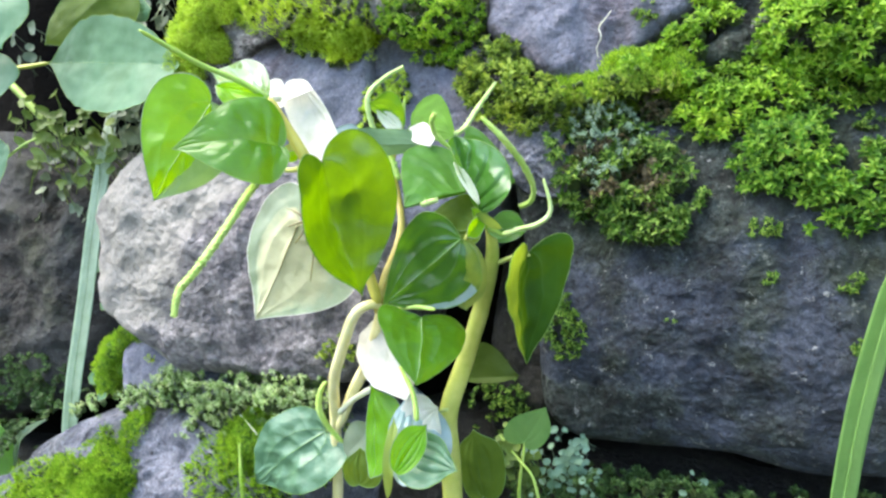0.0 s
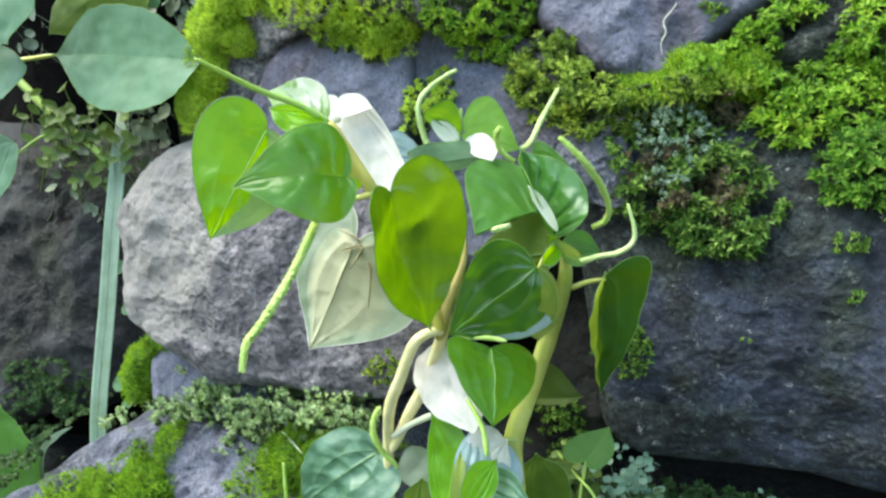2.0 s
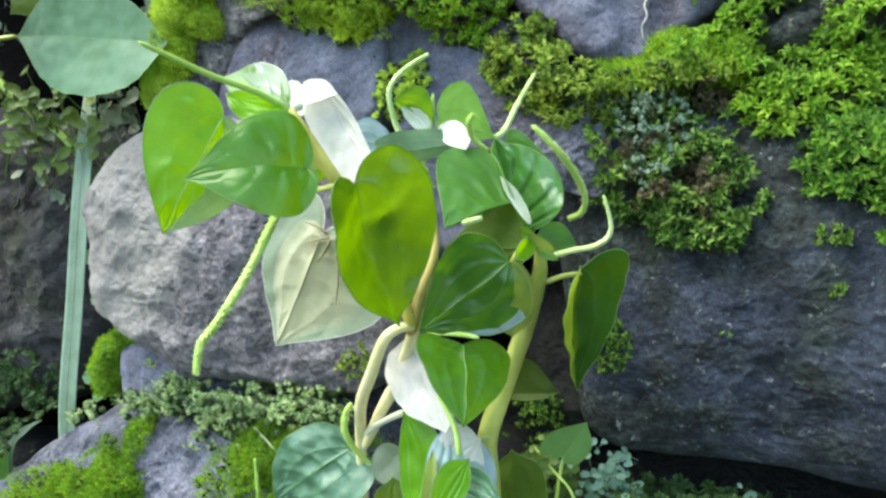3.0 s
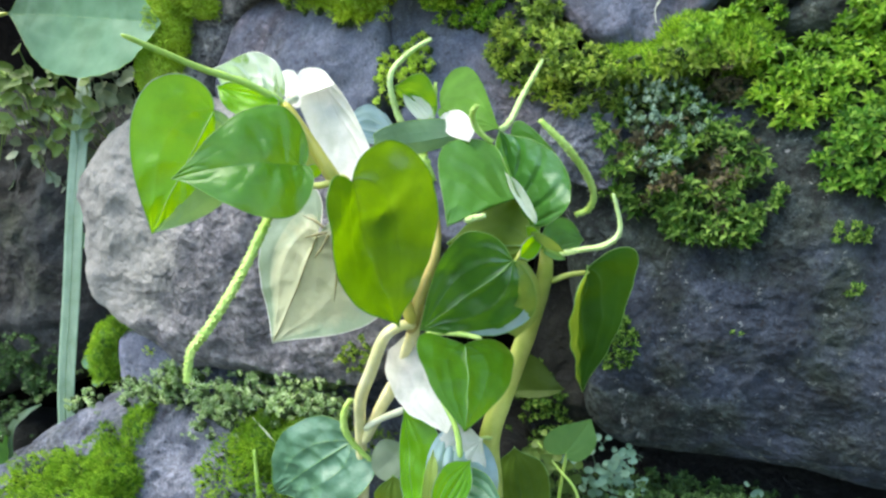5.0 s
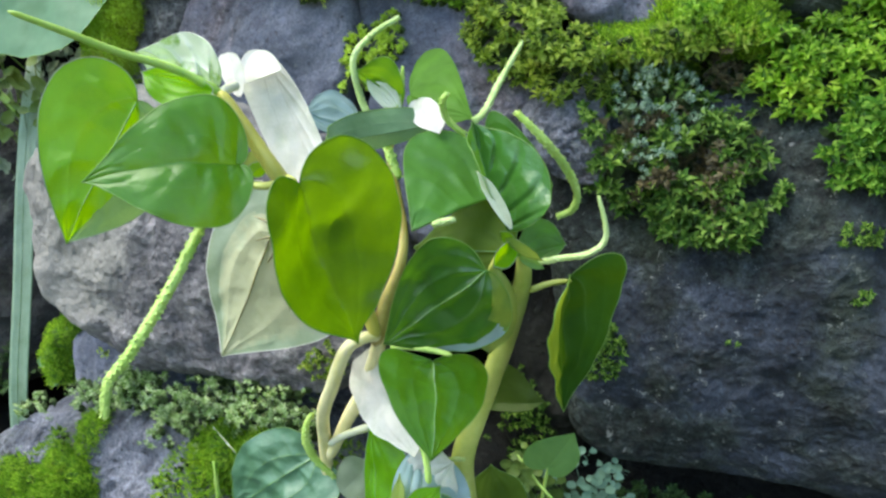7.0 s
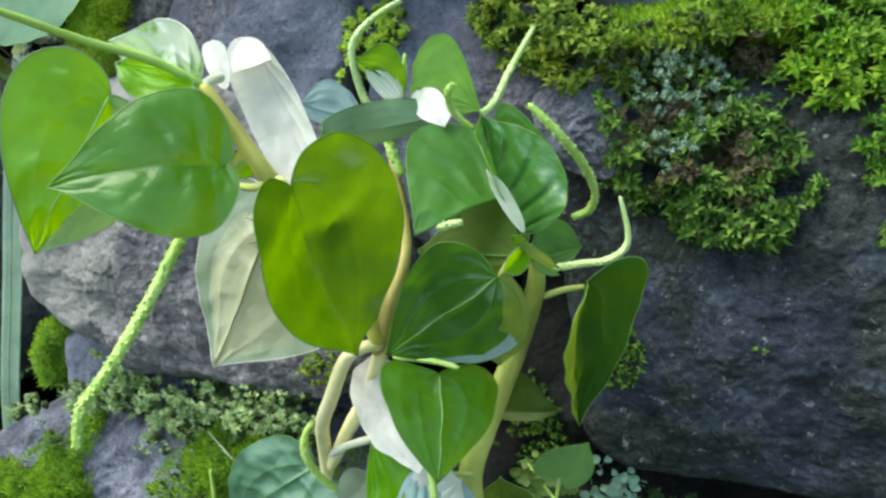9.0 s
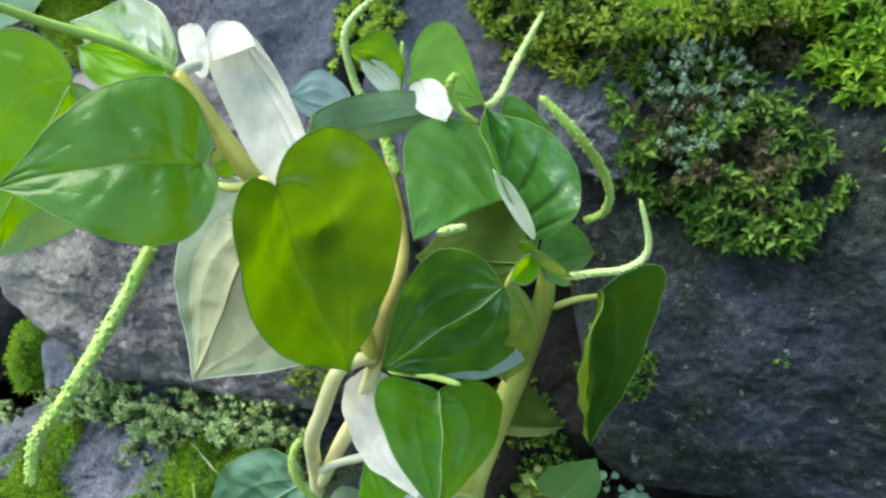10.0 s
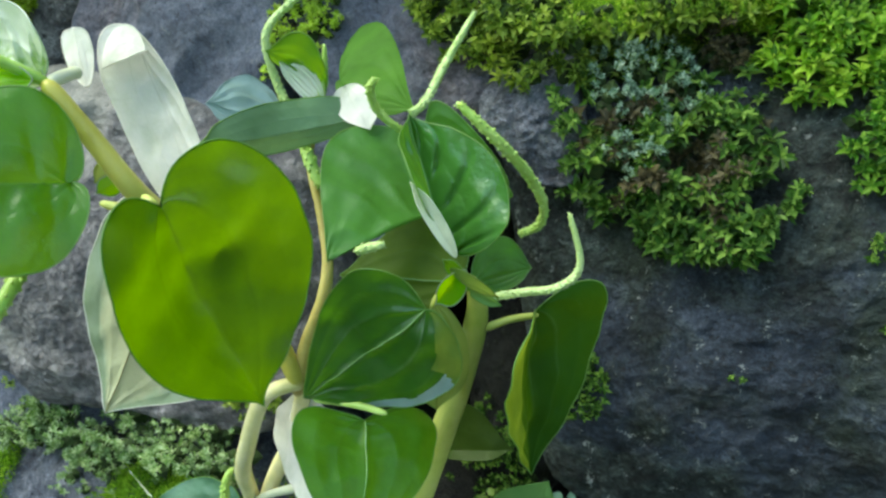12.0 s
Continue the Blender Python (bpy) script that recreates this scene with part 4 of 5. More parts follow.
moss([(-0.0523, 0.5375), (-0.0454, 0.5413), (-0.0349, 0.5418), (-0.0279, 0.5371), (-0.0260, 0.5295), (-0.0298, 0.5210), (-0.0362, 0.5137), (-0.0406, 0.5087), (-0.0440, 0.5135), (-0.0484, 0.5231)], "frond", MOSS_BLUE, 0.0023, 0.0012, 0.0138, "frosted blue-green lichen among the moss", name="lichen_patch", seed=30, gaps=0.12)
moss([(-0.0333, 0.4917), (-0.0325, 0.5033), (-0.0207, 0.5062), (-0.0109, 0.5097), (-0.0066, 0.5083), (-0.0107, 0.4988), (-0.0160, 0.4925)], "star", MOSS_OLIVE, 0.0038, 0.0025, 0.0095, "olive star moss clump hanging on the boulder", seed=31, gaps=0.45)
moss([(-0.0223 + 0.0055 * math.cos(q), 0.5410 + 0.0065 * math.sin(q)) for q in np.linspace(0, 5.6, 9)], "star", MOSS_BROWN, 0.0017, 0.0010, 0.008, "withered brown moss spot", seed=39, gaps=0.0, ragged=0.001)
for k, (a, b, r) in enumerate(((0.0114, 0.4998, 0.0055), (0.0139, 0.4853, 0.0028), (0.0355, 0.4841, 0.0034), (-0.0166, 0.4691, 0.002), (0.0378, 0.4639, 0.0032), (-0.0294, 0.5758, 0.005), (0.0403, 0.5331, 0.005), (-0.0072, 0.5109, 0.003))):
    moss([(a + r * math.cos(q), b + r * 0.75 * math.sin(q)) for q in np.linspace(0, 5.6, 9)], "star", MOSS_OLIVE, 0.0018, 0.0011, 0.0025, "small olive moss tuft on bare stone", seed=40 + k, gaps=0.1, ragged=0.002)
moss([(-0.0627, 0.4668), (-0.0565, 0.4754), (-0.0493, 0.4747), (-0.0451, 0.4638), (-0.0469, 0.4538), (-0.0583, 0.4535)], "star", MOSS_OLIVE, 0.0021, 0.0012, 0.006, "olive moss tuft beside the plant", seed=51, gaps=0.3)
moss([(-0.1435, 0.4490), (-0.1418, 0.4570), (-0.1340, 0.4588), (-0.1300, 0.4500), (-0.1350, 0.4445), (-0.1410, 0.4450)], "star", MOSS_TAWNY, 0.0018, 0.0011, 0.005, "olive moss tuft on the stone's lower edge", seed=52, gaps=0.2)
cushion([((-0.2784, 0.2470, 0.4217), (0.0058, 0.006, 0.0068)), ((-0.2798, 0.2470, 0.4292), (0.0055, 0.006, 0.0062)), ((-0.2752, 0.2470, 0.4374), (0.0056, 0.006, 0.0058)), ((-0.2670, 0.2470, 0.4436), (0.0054, 0.006, 0.0048)), ((-0.2562, 0.2470, 0.4471), (0.0054, 0.0055, 0.0040)), ((-0.2478, 0.2470, 0.4466), (0.0032, 0.004, 0.0028)), ((-0.2715, 0.2490, 0.4284), (0.0042, 0.005, 0.0055))], MOSS_GREEN, 0.0018, 1700, "green moss cushion curled round the stone's edge", seed=53)
moss([(-0.2476, 0.4365), (-0.2427, 0.4406), (-0.2372, 0.4384), (-0.2400, 0.4344)], "fine", MOSS_FINE, 0.0014, 0.0009, 0.003, "tiny moss dot on stone", seed=54, gaps=0.0, ragged=0.001)
cushion([((-0.2849, 0.2360, 0.3789), (0.017, 0.014, 0.011)), ((-0.2518, 0.2300, 0.3872), (0.015, 0.014, 0.014)), ((-0.2552, 0.2260, 0.3737), (0.018, 0.014, 0.015)), ((-0.2445, 0.2330, 0.4024), (0.006, 0.008, 0.011)), ((-0.2967, 0.2360, 0.3645), (0.014, 0.013, 0.012))], MOSS_GREEN, 0.0021, 1700, "green moss pad on the rounded stone", seed=155)
moss([(-0.3277, 0.3666), (-0.3117, 0.3828), (-0.2839, 0.3903), (-0.2659, 0.3974), (-0.2632, 0.4060), (-0.2524, 0.4073), (-0.2486, 0.3963), (-0.2501, 0.3825), (-0.2405, 0.3595), (-0.2583, 0.3452), (-0.3334, 0.3371)], "fine", MOSS_GREEN, 0.0021, 0.0010, 0.008, "green moss pad on the rounded stone", seed=55, gaps=0.05, ragged=0.002)
cushion([((-0.1885, 0.2320, 0.4030), (0.007, 0.009, 0.013)), ((-0.1782, 0.2300, 0.4086), (0.009, 0.009, 0.013)), ((-0.1613, 0.2280, 0.4080), (0.012, 0.010, 0.012))], MOSS_GREEN, 0.0019, 1700, "yellow-green moss cushion under the pale strip", seed=156)
moss([(-0.2096, 0.3962), (-0.2022, 0.4075), (-0.1852, 0.4133), (-0.1590, 0.4152), (-0.1345, 0.4217), (-0.1331, 0.4066), (-0.1589, 0.3860), (-0.2070, 0.3849)], "fine", MOSS_GREEN, 0.0020, 0.0010, 0.006, "yellow-green moss under the pale strip", seed=56, gaps=0.15, ragged=0.002)
moss([(-0.2806, 0.4147), (-0.2541, 0.4234), (-0.2400, 0.4264), (-0.2264, 0.4350), (-0.2069, 0.4345), (-0.1763, 0.4385), (-0.1480, 0.4400), (-0.1372, 0.4345), (-0.1425, 0.4208), (-0.1705, 0.4163), (-0.1944, 0.4105), (-0.2249, 0.4052), (-0.2069, 0.4167), (-0.2366, 0.4171), (-0.2761, 0.4101)], "frond", MOSS_PALE, 0.0030, 0.0017, 0.010, "pale grey-green moss with whitish tips along the joint", seed=57, gaps=0.3, up=1.3)
moss([(-0.2400, 0.4216), (-0.2298, 0.4332), (-0.2198, 0.4354), (-0.2149, 0.4293), (-0.2248, 0.4218)], "fine", MOSS_OLIVE, 0.0018, 0.0011, 0.008, "olive moss tuft in the joint", seed=58, gaps=0.1)
moss([(-0.1383, 0.5477), (-0.1353, 0.5588), (-0.1226, 0.5613), (-0.1171, 0.5553), (-0.1180, 0.5465), (-0.1249, 0.5390), (-0.1352, 0.5361)], "star", MOSS_FINE, 0.0019, 0.0012, 0.006, "yellow-green moss tuft beside the crack", seed=59, gaps=0.3)
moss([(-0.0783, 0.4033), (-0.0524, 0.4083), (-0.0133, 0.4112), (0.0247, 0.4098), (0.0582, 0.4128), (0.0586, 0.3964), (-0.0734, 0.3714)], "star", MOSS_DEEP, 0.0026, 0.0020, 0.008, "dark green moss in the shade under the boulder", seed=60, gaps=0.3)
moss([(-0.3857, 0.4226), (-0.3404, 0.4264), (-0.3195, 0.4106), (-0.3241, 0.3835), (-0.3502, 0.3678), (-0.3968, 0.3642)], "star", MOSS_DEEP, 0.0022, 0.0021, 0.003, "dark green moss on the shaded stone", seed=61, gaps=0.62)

moss([(-0.0915, 0.4190), (-0.0890, 0.4380), (-0.0790, 0.4450), (-0.0690, 0.4400), (-0.0660, 0.4150), (-0.0760, 0.4080), (-0.0860, 0.4100)], "star", MOSS_OLIVE, 0.0020, 0.0015, 0.004, "olive moss crumbs in the joint behind the stem", seed=62, gaps=0.62)

# ---- the peperomia ----
plant = thing("peperomia_plant", (-0.1370, 0.2250, 0.3970), "peperomia herb with heart-shaped leaves and slender spikes in a stone joint", "plant")

stem(plant, STEM_CREAM, [(-0.1425, 0.2320, 0.3612), (-0.1344, 0.2220, 0.3983), (-0.1292, 0.2115, 0.4290), (-0.1222, 0.1990, 0.4465), (-0.1143, 0.1908, 0.4592), (-0.1090, 0.1886, 0.4702), (-0.1042, 0.1882, 0.4744), (-0.1000, 0.1910, 0.4750)], [0.0022, 0.0020, 0.0019, 0.0017, 0.0014], label="cream-coloured fleshy stem", steps=48)
stem(plant, STEM_CREAM, [(-0.1277, 0.2110, 0.4264), (-0.1186, 0.2060, 0.4422), (-0.1118, 0.2040, 0.4536), (-0.1044, 0.1980, 0.4682), (-0.0990, 0.1920, 0.4813)], [0.0016, 0.0021, 0.0021, 0.0018], label="cream-coloured fleshy stem")
stem(plant, STEM_RUST, [(-0.1021, 0.1920, 0.4719), (-0.0985, 0.1910, 0.4831), (-0.0947, 0.1910, 0.4922), (-0.0942, 0.1930, 0.5004), (-0.0970, 0.1960, 0.5099), (-0.1004, 0.1990, 0.5202), (-0.1012, 0.2060, 0.5309)], [0.0020, 0.0016, 0.0011, 0.0009, 0.0009], label="brownish amber stem", steps=40)
stem(plant, STEM_AMBER, [(-0.1004, 0.1900, 0.4750), (-0.1047, 0.1860, 0.4910), (-0.1066, 0.1720, 0.5075), (-0.1063, 0.1598, 0.5166), (-0.1104, 0.1558, 0.5256), (-0.1147, 0.1528, 0.5337)], [0.0018, 0.0018, 0.0018, 0.0017, 0.0015, 0.0013], label="amber-tinted stem", steps=40)
stem(plant, STEM, [(-0.0836, 0.2140, 0.3991), (-0.0827, 0.2080, 0.4222), (-0.0825, 0.2050, 0.4384), (-0.0768, 0.2050, 0.4566), (-0.0697, 0.2010, 0.4759), (-0.0647, 0.1950, 0.4916), (-0.0637, 0.1880, 0.5006)], [0.0034, 0.0033, 0.0031, 0.0027, 0.0023, 0.0010], label="thick pale green stem", steps=48, sides=14)
stem(plant, STEM, [(-0.0638, 0.1880, 0.5001), (-0.0673, 0.1865, 0.5001), (-0.0703, 0.1855, 0.4951)], [0.0007, 0.0006, 0.0005], name="petiole", steps=14)
stem(plant, STEM, [(-0.0634, 0.1960, 0.4887), (-0.0589, 0.1970, 0.4906), (-0.0540, 0.1990, 0.4913)], [0.0008, 0.0007, 0.0006], name="petiole", steps=14)
stem(plant, STEM_WHITE, [(-0.1258, 0.2080, 0.4328), (-0.1171, 0.2030, 0.4397), (-0.1062, 0.1980, 0.4464)], [0.0012, 0.0010, 0.0012], name="petiole", label="whitish petiole", steps=14)
stem(plant, SPIKE, [(-0.0915, 0.1870, 0.4566), (-0.0870, 0.1855, 0.4509), (-0.0850, 0.1845, 0.4465), (-0.0842, 0.1840, 0.4413)], [0.0006, 0.0008, 0.0009], name="petiole", steps=16)
stem(plant, SPIKE, [(-0.0953, 0.1870, 0.4738), (-0.0850, 0.1840, 0.4756), (-0.0781, 0.1830, 0.4753)], [0.0006, 0.0007, 0.0006], name="petiole", steps=14)
stem(plant, STEM, [(-0.1056, 0.1580, 0.5162), (-0.1108, 0.1600, 0.5151), (-0.1167, 0.1620, 0.5152)], [0.0009, 0.0008, 0.0006], name="petiole", steps=14)
stem(plant, STEM, [(-0.1026, 0.1560, 0.5175), (-0.1010, 0.1555, 0.5169), (-0.1005, 0.1560, 0.5160)], [0.0008, 0.0008, 0.0007], name="petiole", steps=10)

leaf(plant, LEAF_GLOW, (-0.1001, 0.1559, 0.5164), (-0.0957, 0.1713, 0.4795), (-0.0993, 0.1472, 0.4977), (-0.0862, 0.1730, 0.5117), label="large heart-shaped yellow-green leaf, sunlit from behind", lobe=(0.191, 0.237), wide=0.211, sharp=1.73, arch=-0.0010, droop=0.0030, fold=-0.0040, sinus=0.387, seed=1, vein=0.5, nu=48, nv=24)
leaf(plant, LEAF_GLOSSY, (-0.1076, 0.1487, 0.5205), (-0.1256, 0.1294, 0.5183), (-0.1067, 0.1383, 0.5104), (-0.1133, 0.1462, 0.5333), label="glossy green heart-shaped leaf", lobe=(0.109, 0.091), wide=0.200, sharp=1.76, arch=0.0030, droop=-0.0035, fold=0.0000, sinus=0.008, seed=2, ribs=0, vein=0.25, wave=0.0022, pucker=0.0005, nu=56, nv=24)
leaf(plant, LEAF_LIME, (-0.1271, 0.1450, 0.5319), (-0.1373, 0.1351, 0.5057), (-0.1397, 0.1359, 0.5343), (-0.1227, 0.1468, 0.5168), label="yellow-green leaf with pale sheen", lobe=(0.152, 0.060), wide=0.224, sharp=1.26, arch=-0.0020, droop=0.0030, fold=-0.0000, sinus=0.156, seed=3, vein=0.5, pucker=0.0005, ribs=1, patches=[(LEAF_SHEEN, 0.0, 1.0, 0.40, 1.1)], nu=60, nv=30)
leaf(plant, LEAF_DARK, (-0.0700, 0.1823, 0.4962), (-0.0958, 0.1842, 0.4756), (-0.0822, 0.1786, 0.5027), (-0.0683, 0.1875, 0.4794), label="dark green leaf with pale sunken veins", lobe=(0.031, 0.060), wide=0.205, sharp=1.49, arch=-0.0013, droop=-0.0009, fold=-0.0011, sinus=0.215, seed=4, ribs=1, rib_radius=0.0002, wave=0.003, vein=0.8, patches=[(LEAF_FADE, 0.06, 0.42, 0.66, 1.1), (LEAF_SILVER_SHEEN, 0.38, 0.76, 0.84, 1.1)], nu=72, nv=36)
leaf(plant, LEAF_MID, (-0.0831, 0.1843, 0.4727), (-0.0783, 0.1693, 0.4555), (-0.0921, 0.1737, 0.4744), (-0.0728, 0.1938, 0.4660), label="green heart-shaped leaf hanging down", lobe=(0.0, 0.060), wide=0.300, sharp=0.84, arch=-0.0020, droop=0.0020, fold=-0.0000, sinus=0.228, seed=5, ribs=1, rib_radius=0.0002, vein=0.9, pucker=0.0004, nu=56, nv=20)
leaf(plant, LEAF, (-0.0719, 0.1966, 0.5109), (-0.0848, 0.1758, 0.5047), (-0.0922, 0.1981, 0.5248), (-0.0740, 0.1999, 0.5103), label="green leaf with soft sheen", lobe=(0.333, 0.050), wide=0.234, sharp=1.15, arch=-0.0011, droop=-0.0000, fold=0.0000, sinus=0.249, seed=6, ribs=0, vein=0.5, wave=0.0016, pucker=0.0007, nu=56, nv=20)
folded = leaf(plant, LEAF_SHINY, (-0.0661, 0.1896, 0.5044), (-0.0774, 0.1957, 0.5284), (-0.0708, 0.1790, 0.5191), (-0.0585, 0.1908, 0.5193), label="dark glossy leaf folded upward", lobe=(0.031, 0.084), wide=0.304, sharp=1.36, arch=-0.0030, droop=0.0016, fold=0.0000, sinus=0.284, seed=7, ribs=1, wave=0.0022, vein=0.5, pucker=0.0022, nu=64, nv=24)
leaf(folded, LEAF_REVERSE, (-0.0638, 0.1800, 0.5059), (-0.0715, 0.1800, 0.5178), (-0.0684, 0.1790, 0.5115), (-0.0664, 0.1800, 0.5129), label="pale turned-over margin of the folded leaf", name="leaf_margin", lobe=0.0, wide=0.4, sharp=1.6, nu=14, nv=4, wave=0.0006)
leaf(plant, LEAF, (-0.0603, 0.2000, 0.5149), (-0.0759, 0.1990, 0.5264), (-0.0703, 0.1980, 0.5290), (-0.0662, 0.1990, 0.5161), label="leaf half hidden behind another", lobe=0.1, seed=8)
leaf(plant, LEAF_MATT, (-0.1023, 0.2170, 0.5349), (-0.0813, 0.2080, 0.5280), (-0.1001, 0.2340, 0.5472), (-0.0931, 0.2110, 0.5262), label="rounded green leaf", lobe=0.10, arch=0.002, seed=9)
leaf(plant, LEAF_GREY, (-0.0932, 0.2070, 0.5268), (-0.0982, 0.1620, 0.5244), (-0.0991, 0.1940, 0.5315), (-0.0975, 0.1870, 0.5221), label="grey-green leaf seen nearly edge-on", lobe=0.08, arch=0.004, seed=10, vein=0.2)
leaf(plant, LEAF_SILVER_SHEEN, (-0.1188, 0.2170, 0.5261), (-0.1284, 0.2040, 0.5295), (-0.1264, 0.2180, 0.5360), (-0.1224, 0.2070, 0.5242), label="leaf with bluish silver sky sheen behind the bleached one", lobe=0.1, seed=11, vein=1.2, wave=0.003)
leaf(plant, LEAF_OLIVE, (-0.0679, 0.1920, 0.4981), (-0.0912, 0.1930, 0.4975), (-0.0760, 0.2000, 0.5100), (-0.0786, 0.1900, 0.4908), label="olive underside of a shaded leaf", lobe=0.1, seed=12, ribs=1)
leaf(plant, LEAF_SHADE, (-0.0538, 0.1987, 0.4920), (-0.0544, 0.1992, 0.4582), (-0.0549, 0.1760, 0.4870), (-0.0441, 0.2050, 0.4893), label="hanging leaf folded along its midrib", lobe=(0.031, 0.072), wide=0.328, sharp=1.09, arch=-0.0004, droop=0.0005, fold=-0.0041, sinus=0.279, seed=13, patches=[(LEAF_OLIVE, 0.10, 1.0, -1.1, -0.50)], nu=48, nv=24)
papery = leaf(plant, LEAF_PALE, (-0.1253, 0.1822, 0.4995), (-0.1377, 0.1771, 0.4693), (-0.1434, 0.1830, 0.5005), (-0.1065, 0.1853, 0.4811), label="pale papery translucent leaf", lobe=(0.340, 0.300), wide=0.324, sharp=1.25, arch=0.0011, droop=-0.0002, fold=-0.0002, sinus=0.051, seed=14, wave=0.0016, pucker=0.0004, nu=56, nv=24, ribs=1, rib_radius=0.00025, rib=STEM_BROWN, vein=1.2, patches=[(LEAF_FADED, 0.04, 0.97, -1.1, -0.66)])
stem(papery, STEM_BROWN, [(-0.1219, 0.1819, 0.5007), (-0.1246, 0.1812, 0.5002), (-0.1289, 0.1813, 0.4990)], [0.00042, 0.00038, 0.00012], name="crease", steps=14, sides=6)
stem(papery, STEM_BROWN, [(-0.1215, 0.1819, 0.5001), (-0.1234, 0.1812, 0.4965), (-0.1255, 0.1806, 0.4936)], [0.00042, 0.00038, 0.00012], name="crease", steps=14, sides=6)
stem(papery, STEM_BROWN, [(-0.1201, 0.1819, 0.4959), (-0.1192, 0.1819, 0.4917), (-0.1199, 0.1811, 0.4818)], [0.00042, 0.00038, 0.00012], name="crease", steps=14, sides=6)
stem(papery, STEM_BROWN, [(-0.1227, 0.1818, 0.5018), (-0.1256, 0.1819, 0.5037), (-0.1299, 0.1824, 0.5050)], [0.00042, 0.00038, 0.00012], name="crease", steps=14, sides=6)
wilted = leaf(plant, LEAF_WHITE, (-0.1178, 0.1745, 0.5425), (-0.0982, 0.1646, 0.5076), (-0.1205, 0.1699, 0.5318), (-0.1015, 0.1680, 0.5238), label="bleached white wilted leaf", lobe=0.0, wide=0.384, sharp=0.60, arch=0.0, droop=0.0, fold=0.0, sinus=0.240, seed=15, wave=0.0012, pucker=0.0005, nu=44, nv=18, vein=0.0)
leaf(wilted, LEAF_WHITE, (-0.1203, 0.1690, 0.5362), (-0.1111, 0.1690, 0.5386), (-0.1198, 0.1735, 0.5428), (-0.1137, 0.1680, 0.5373), label="white rolled-over top margin", name="leaf_margin", lobe=0.0, seed=66, vein=0.0, wide=0.4, sharp=0.7, wave=0.0006, arch=0.0003, nu=20, nv=8)
leaf(plant, LEAF_WHITE, (-0.1176, 0.1630, 0.5330), (-0.1224, 0.1660, 0.5424), (-0.1239, 0.1650, 0.5391), (-0.1189, 0.1660, 0.5394), label="small bleached lobe", lobe=0.0, seed=16, vein=0.0, wide=0.55, sharp=0.6, wave=0.0008)
stem(plant, STEM_WHITE, [(-0.1150, 0.1540, 0.5335), (-0.1160, 0.1575, 0.5345), (-0.1163, 0.1605, 0.5352)], [0.0009, 0.0010, 0.0010], name="petiole", label="whitish petiole", steps=16)
leaf(plant, LEAF_CREAM, (-0.1161, 0.1540, 0.5346), (-0.1303, 0.1490, 0.5409), (-0.1204, 0.1520, 0.5453), (-0.1220, 0.1480, 0.5345), label="curled cream and green variegated leaf", lobe=0.1, arch=0.003, wave=0.0055, pucker=0.0014, vein=0.3, seed=17, nu=56, nv=28)
leaf(plant, LEAF_LIME, (-0.1145, 0.1510, 0.5336), (-0.1288, 0.1480, 0.5376), (-0.1212, 0.1490, 0.5379), (-0.1216, 0.1460, 0.5312), label="young yellow-green leaf", lobe=0.05, seed=18)
leaf(plant, LEAF_LUCENT, (-0.1112, 0.1600, 0.5217), (-0.1145, 0.1590, 0.5188), (-0.1134, 0.1590, 0.5217), (-0.1114, 0.1600, 0.5189), label="small pale bract at the stem joint", name="bract", lobe=0.0, seed=62, wide=0.5, nu=12, nv=5, wave=0.0006)
leaf(plant, LEAF_LIME, (-0.1094, 0.1590, 0.5195), (-0.1130, 0.1580, 0.5175), (-0.1120, 0.1585, 0.5198), (-0.1102, 0.1590, 0.5172), label="tiny green bract at the stem joint", name="bract", lobe=0.0, seed=63, wide=0.5, nu=12, nv=5, wave=0.0006)
leaf(plant, LEAF_WHITE, (-0.1062, 0.1990, 0.4686), (-0.0882, 0.1860, 0.4465), (-0.1138, 0.1990, 0.4545), (-0.0896, 0.1895, 0.4641), label="bleached white leaf hanging by the stem", lobe=0.0, arch=0.001, seed=19, wave=0.003, vein=0.3, wide=0.42, sharp=1.0, foot=0.3)
leaf(plant, LEAF_WHITE, (-0.0968, 0.2070, 0.5338), (-0.0876, 0.2000, 0.5251), (-0.0966, 0.2035, 0.5288), (-0.0886, 0.2035, 0.5311), label="bleached white leaf scrap", lobe=0.0, seed=20, wide=0.5, sharp=0.7, vein=0.1)
leaf(plant, LEAF_MID, (-0.1008, 0.2060, 0.5309), (-0.1102, 0.2010, 0.5405), (-0.1002, 0.2000, 0.5421), (-0.1089, 0.2040, 0.5355), label="young leaf at the shoot tip", lobe=0.0, arch=0.002, seed=21, wide=0.5)
leaf(plant, LEAF_MID, (-0.0631, 0.1855, 0.4989), (-0.0665, 0.1810, 0.5046), (-0.0659, 0.1835, 0.5010), (-0.0639, 0.1825, 0.5036), label="small green bract at the node", name="bract", lobe=0.0, seed=37, wide=0.5, nu=14, nv=5)
leaf(plant, LEAF_SOFT, (-0.0630, 0.1855, 0.4985), (-0.0579, 0.1860, 0.4965), (-0.0605, 0.1845, 0.4992), (-0.0609, 0.1855, 0.4966), label="small pale bract at the node", name="bract", lobe=0.0, seed=38, wide=0.5, nu=14, nv=5)
leaf(plant, LEAF_LIME, (-0.0632, 0.1835, 0.5031), (-0.0687, 0.1835, 0.4965), (-0.0669, 0.1820, 0.5010), (-0.0645, 0.1835, 0.4973), label="yellow-green bract at the node", name="bract", lobe=0.0, seed=64, wide=0.4, sharp=1.8, arch=0.0006, nu=16, nv=6, wave=0.0006)
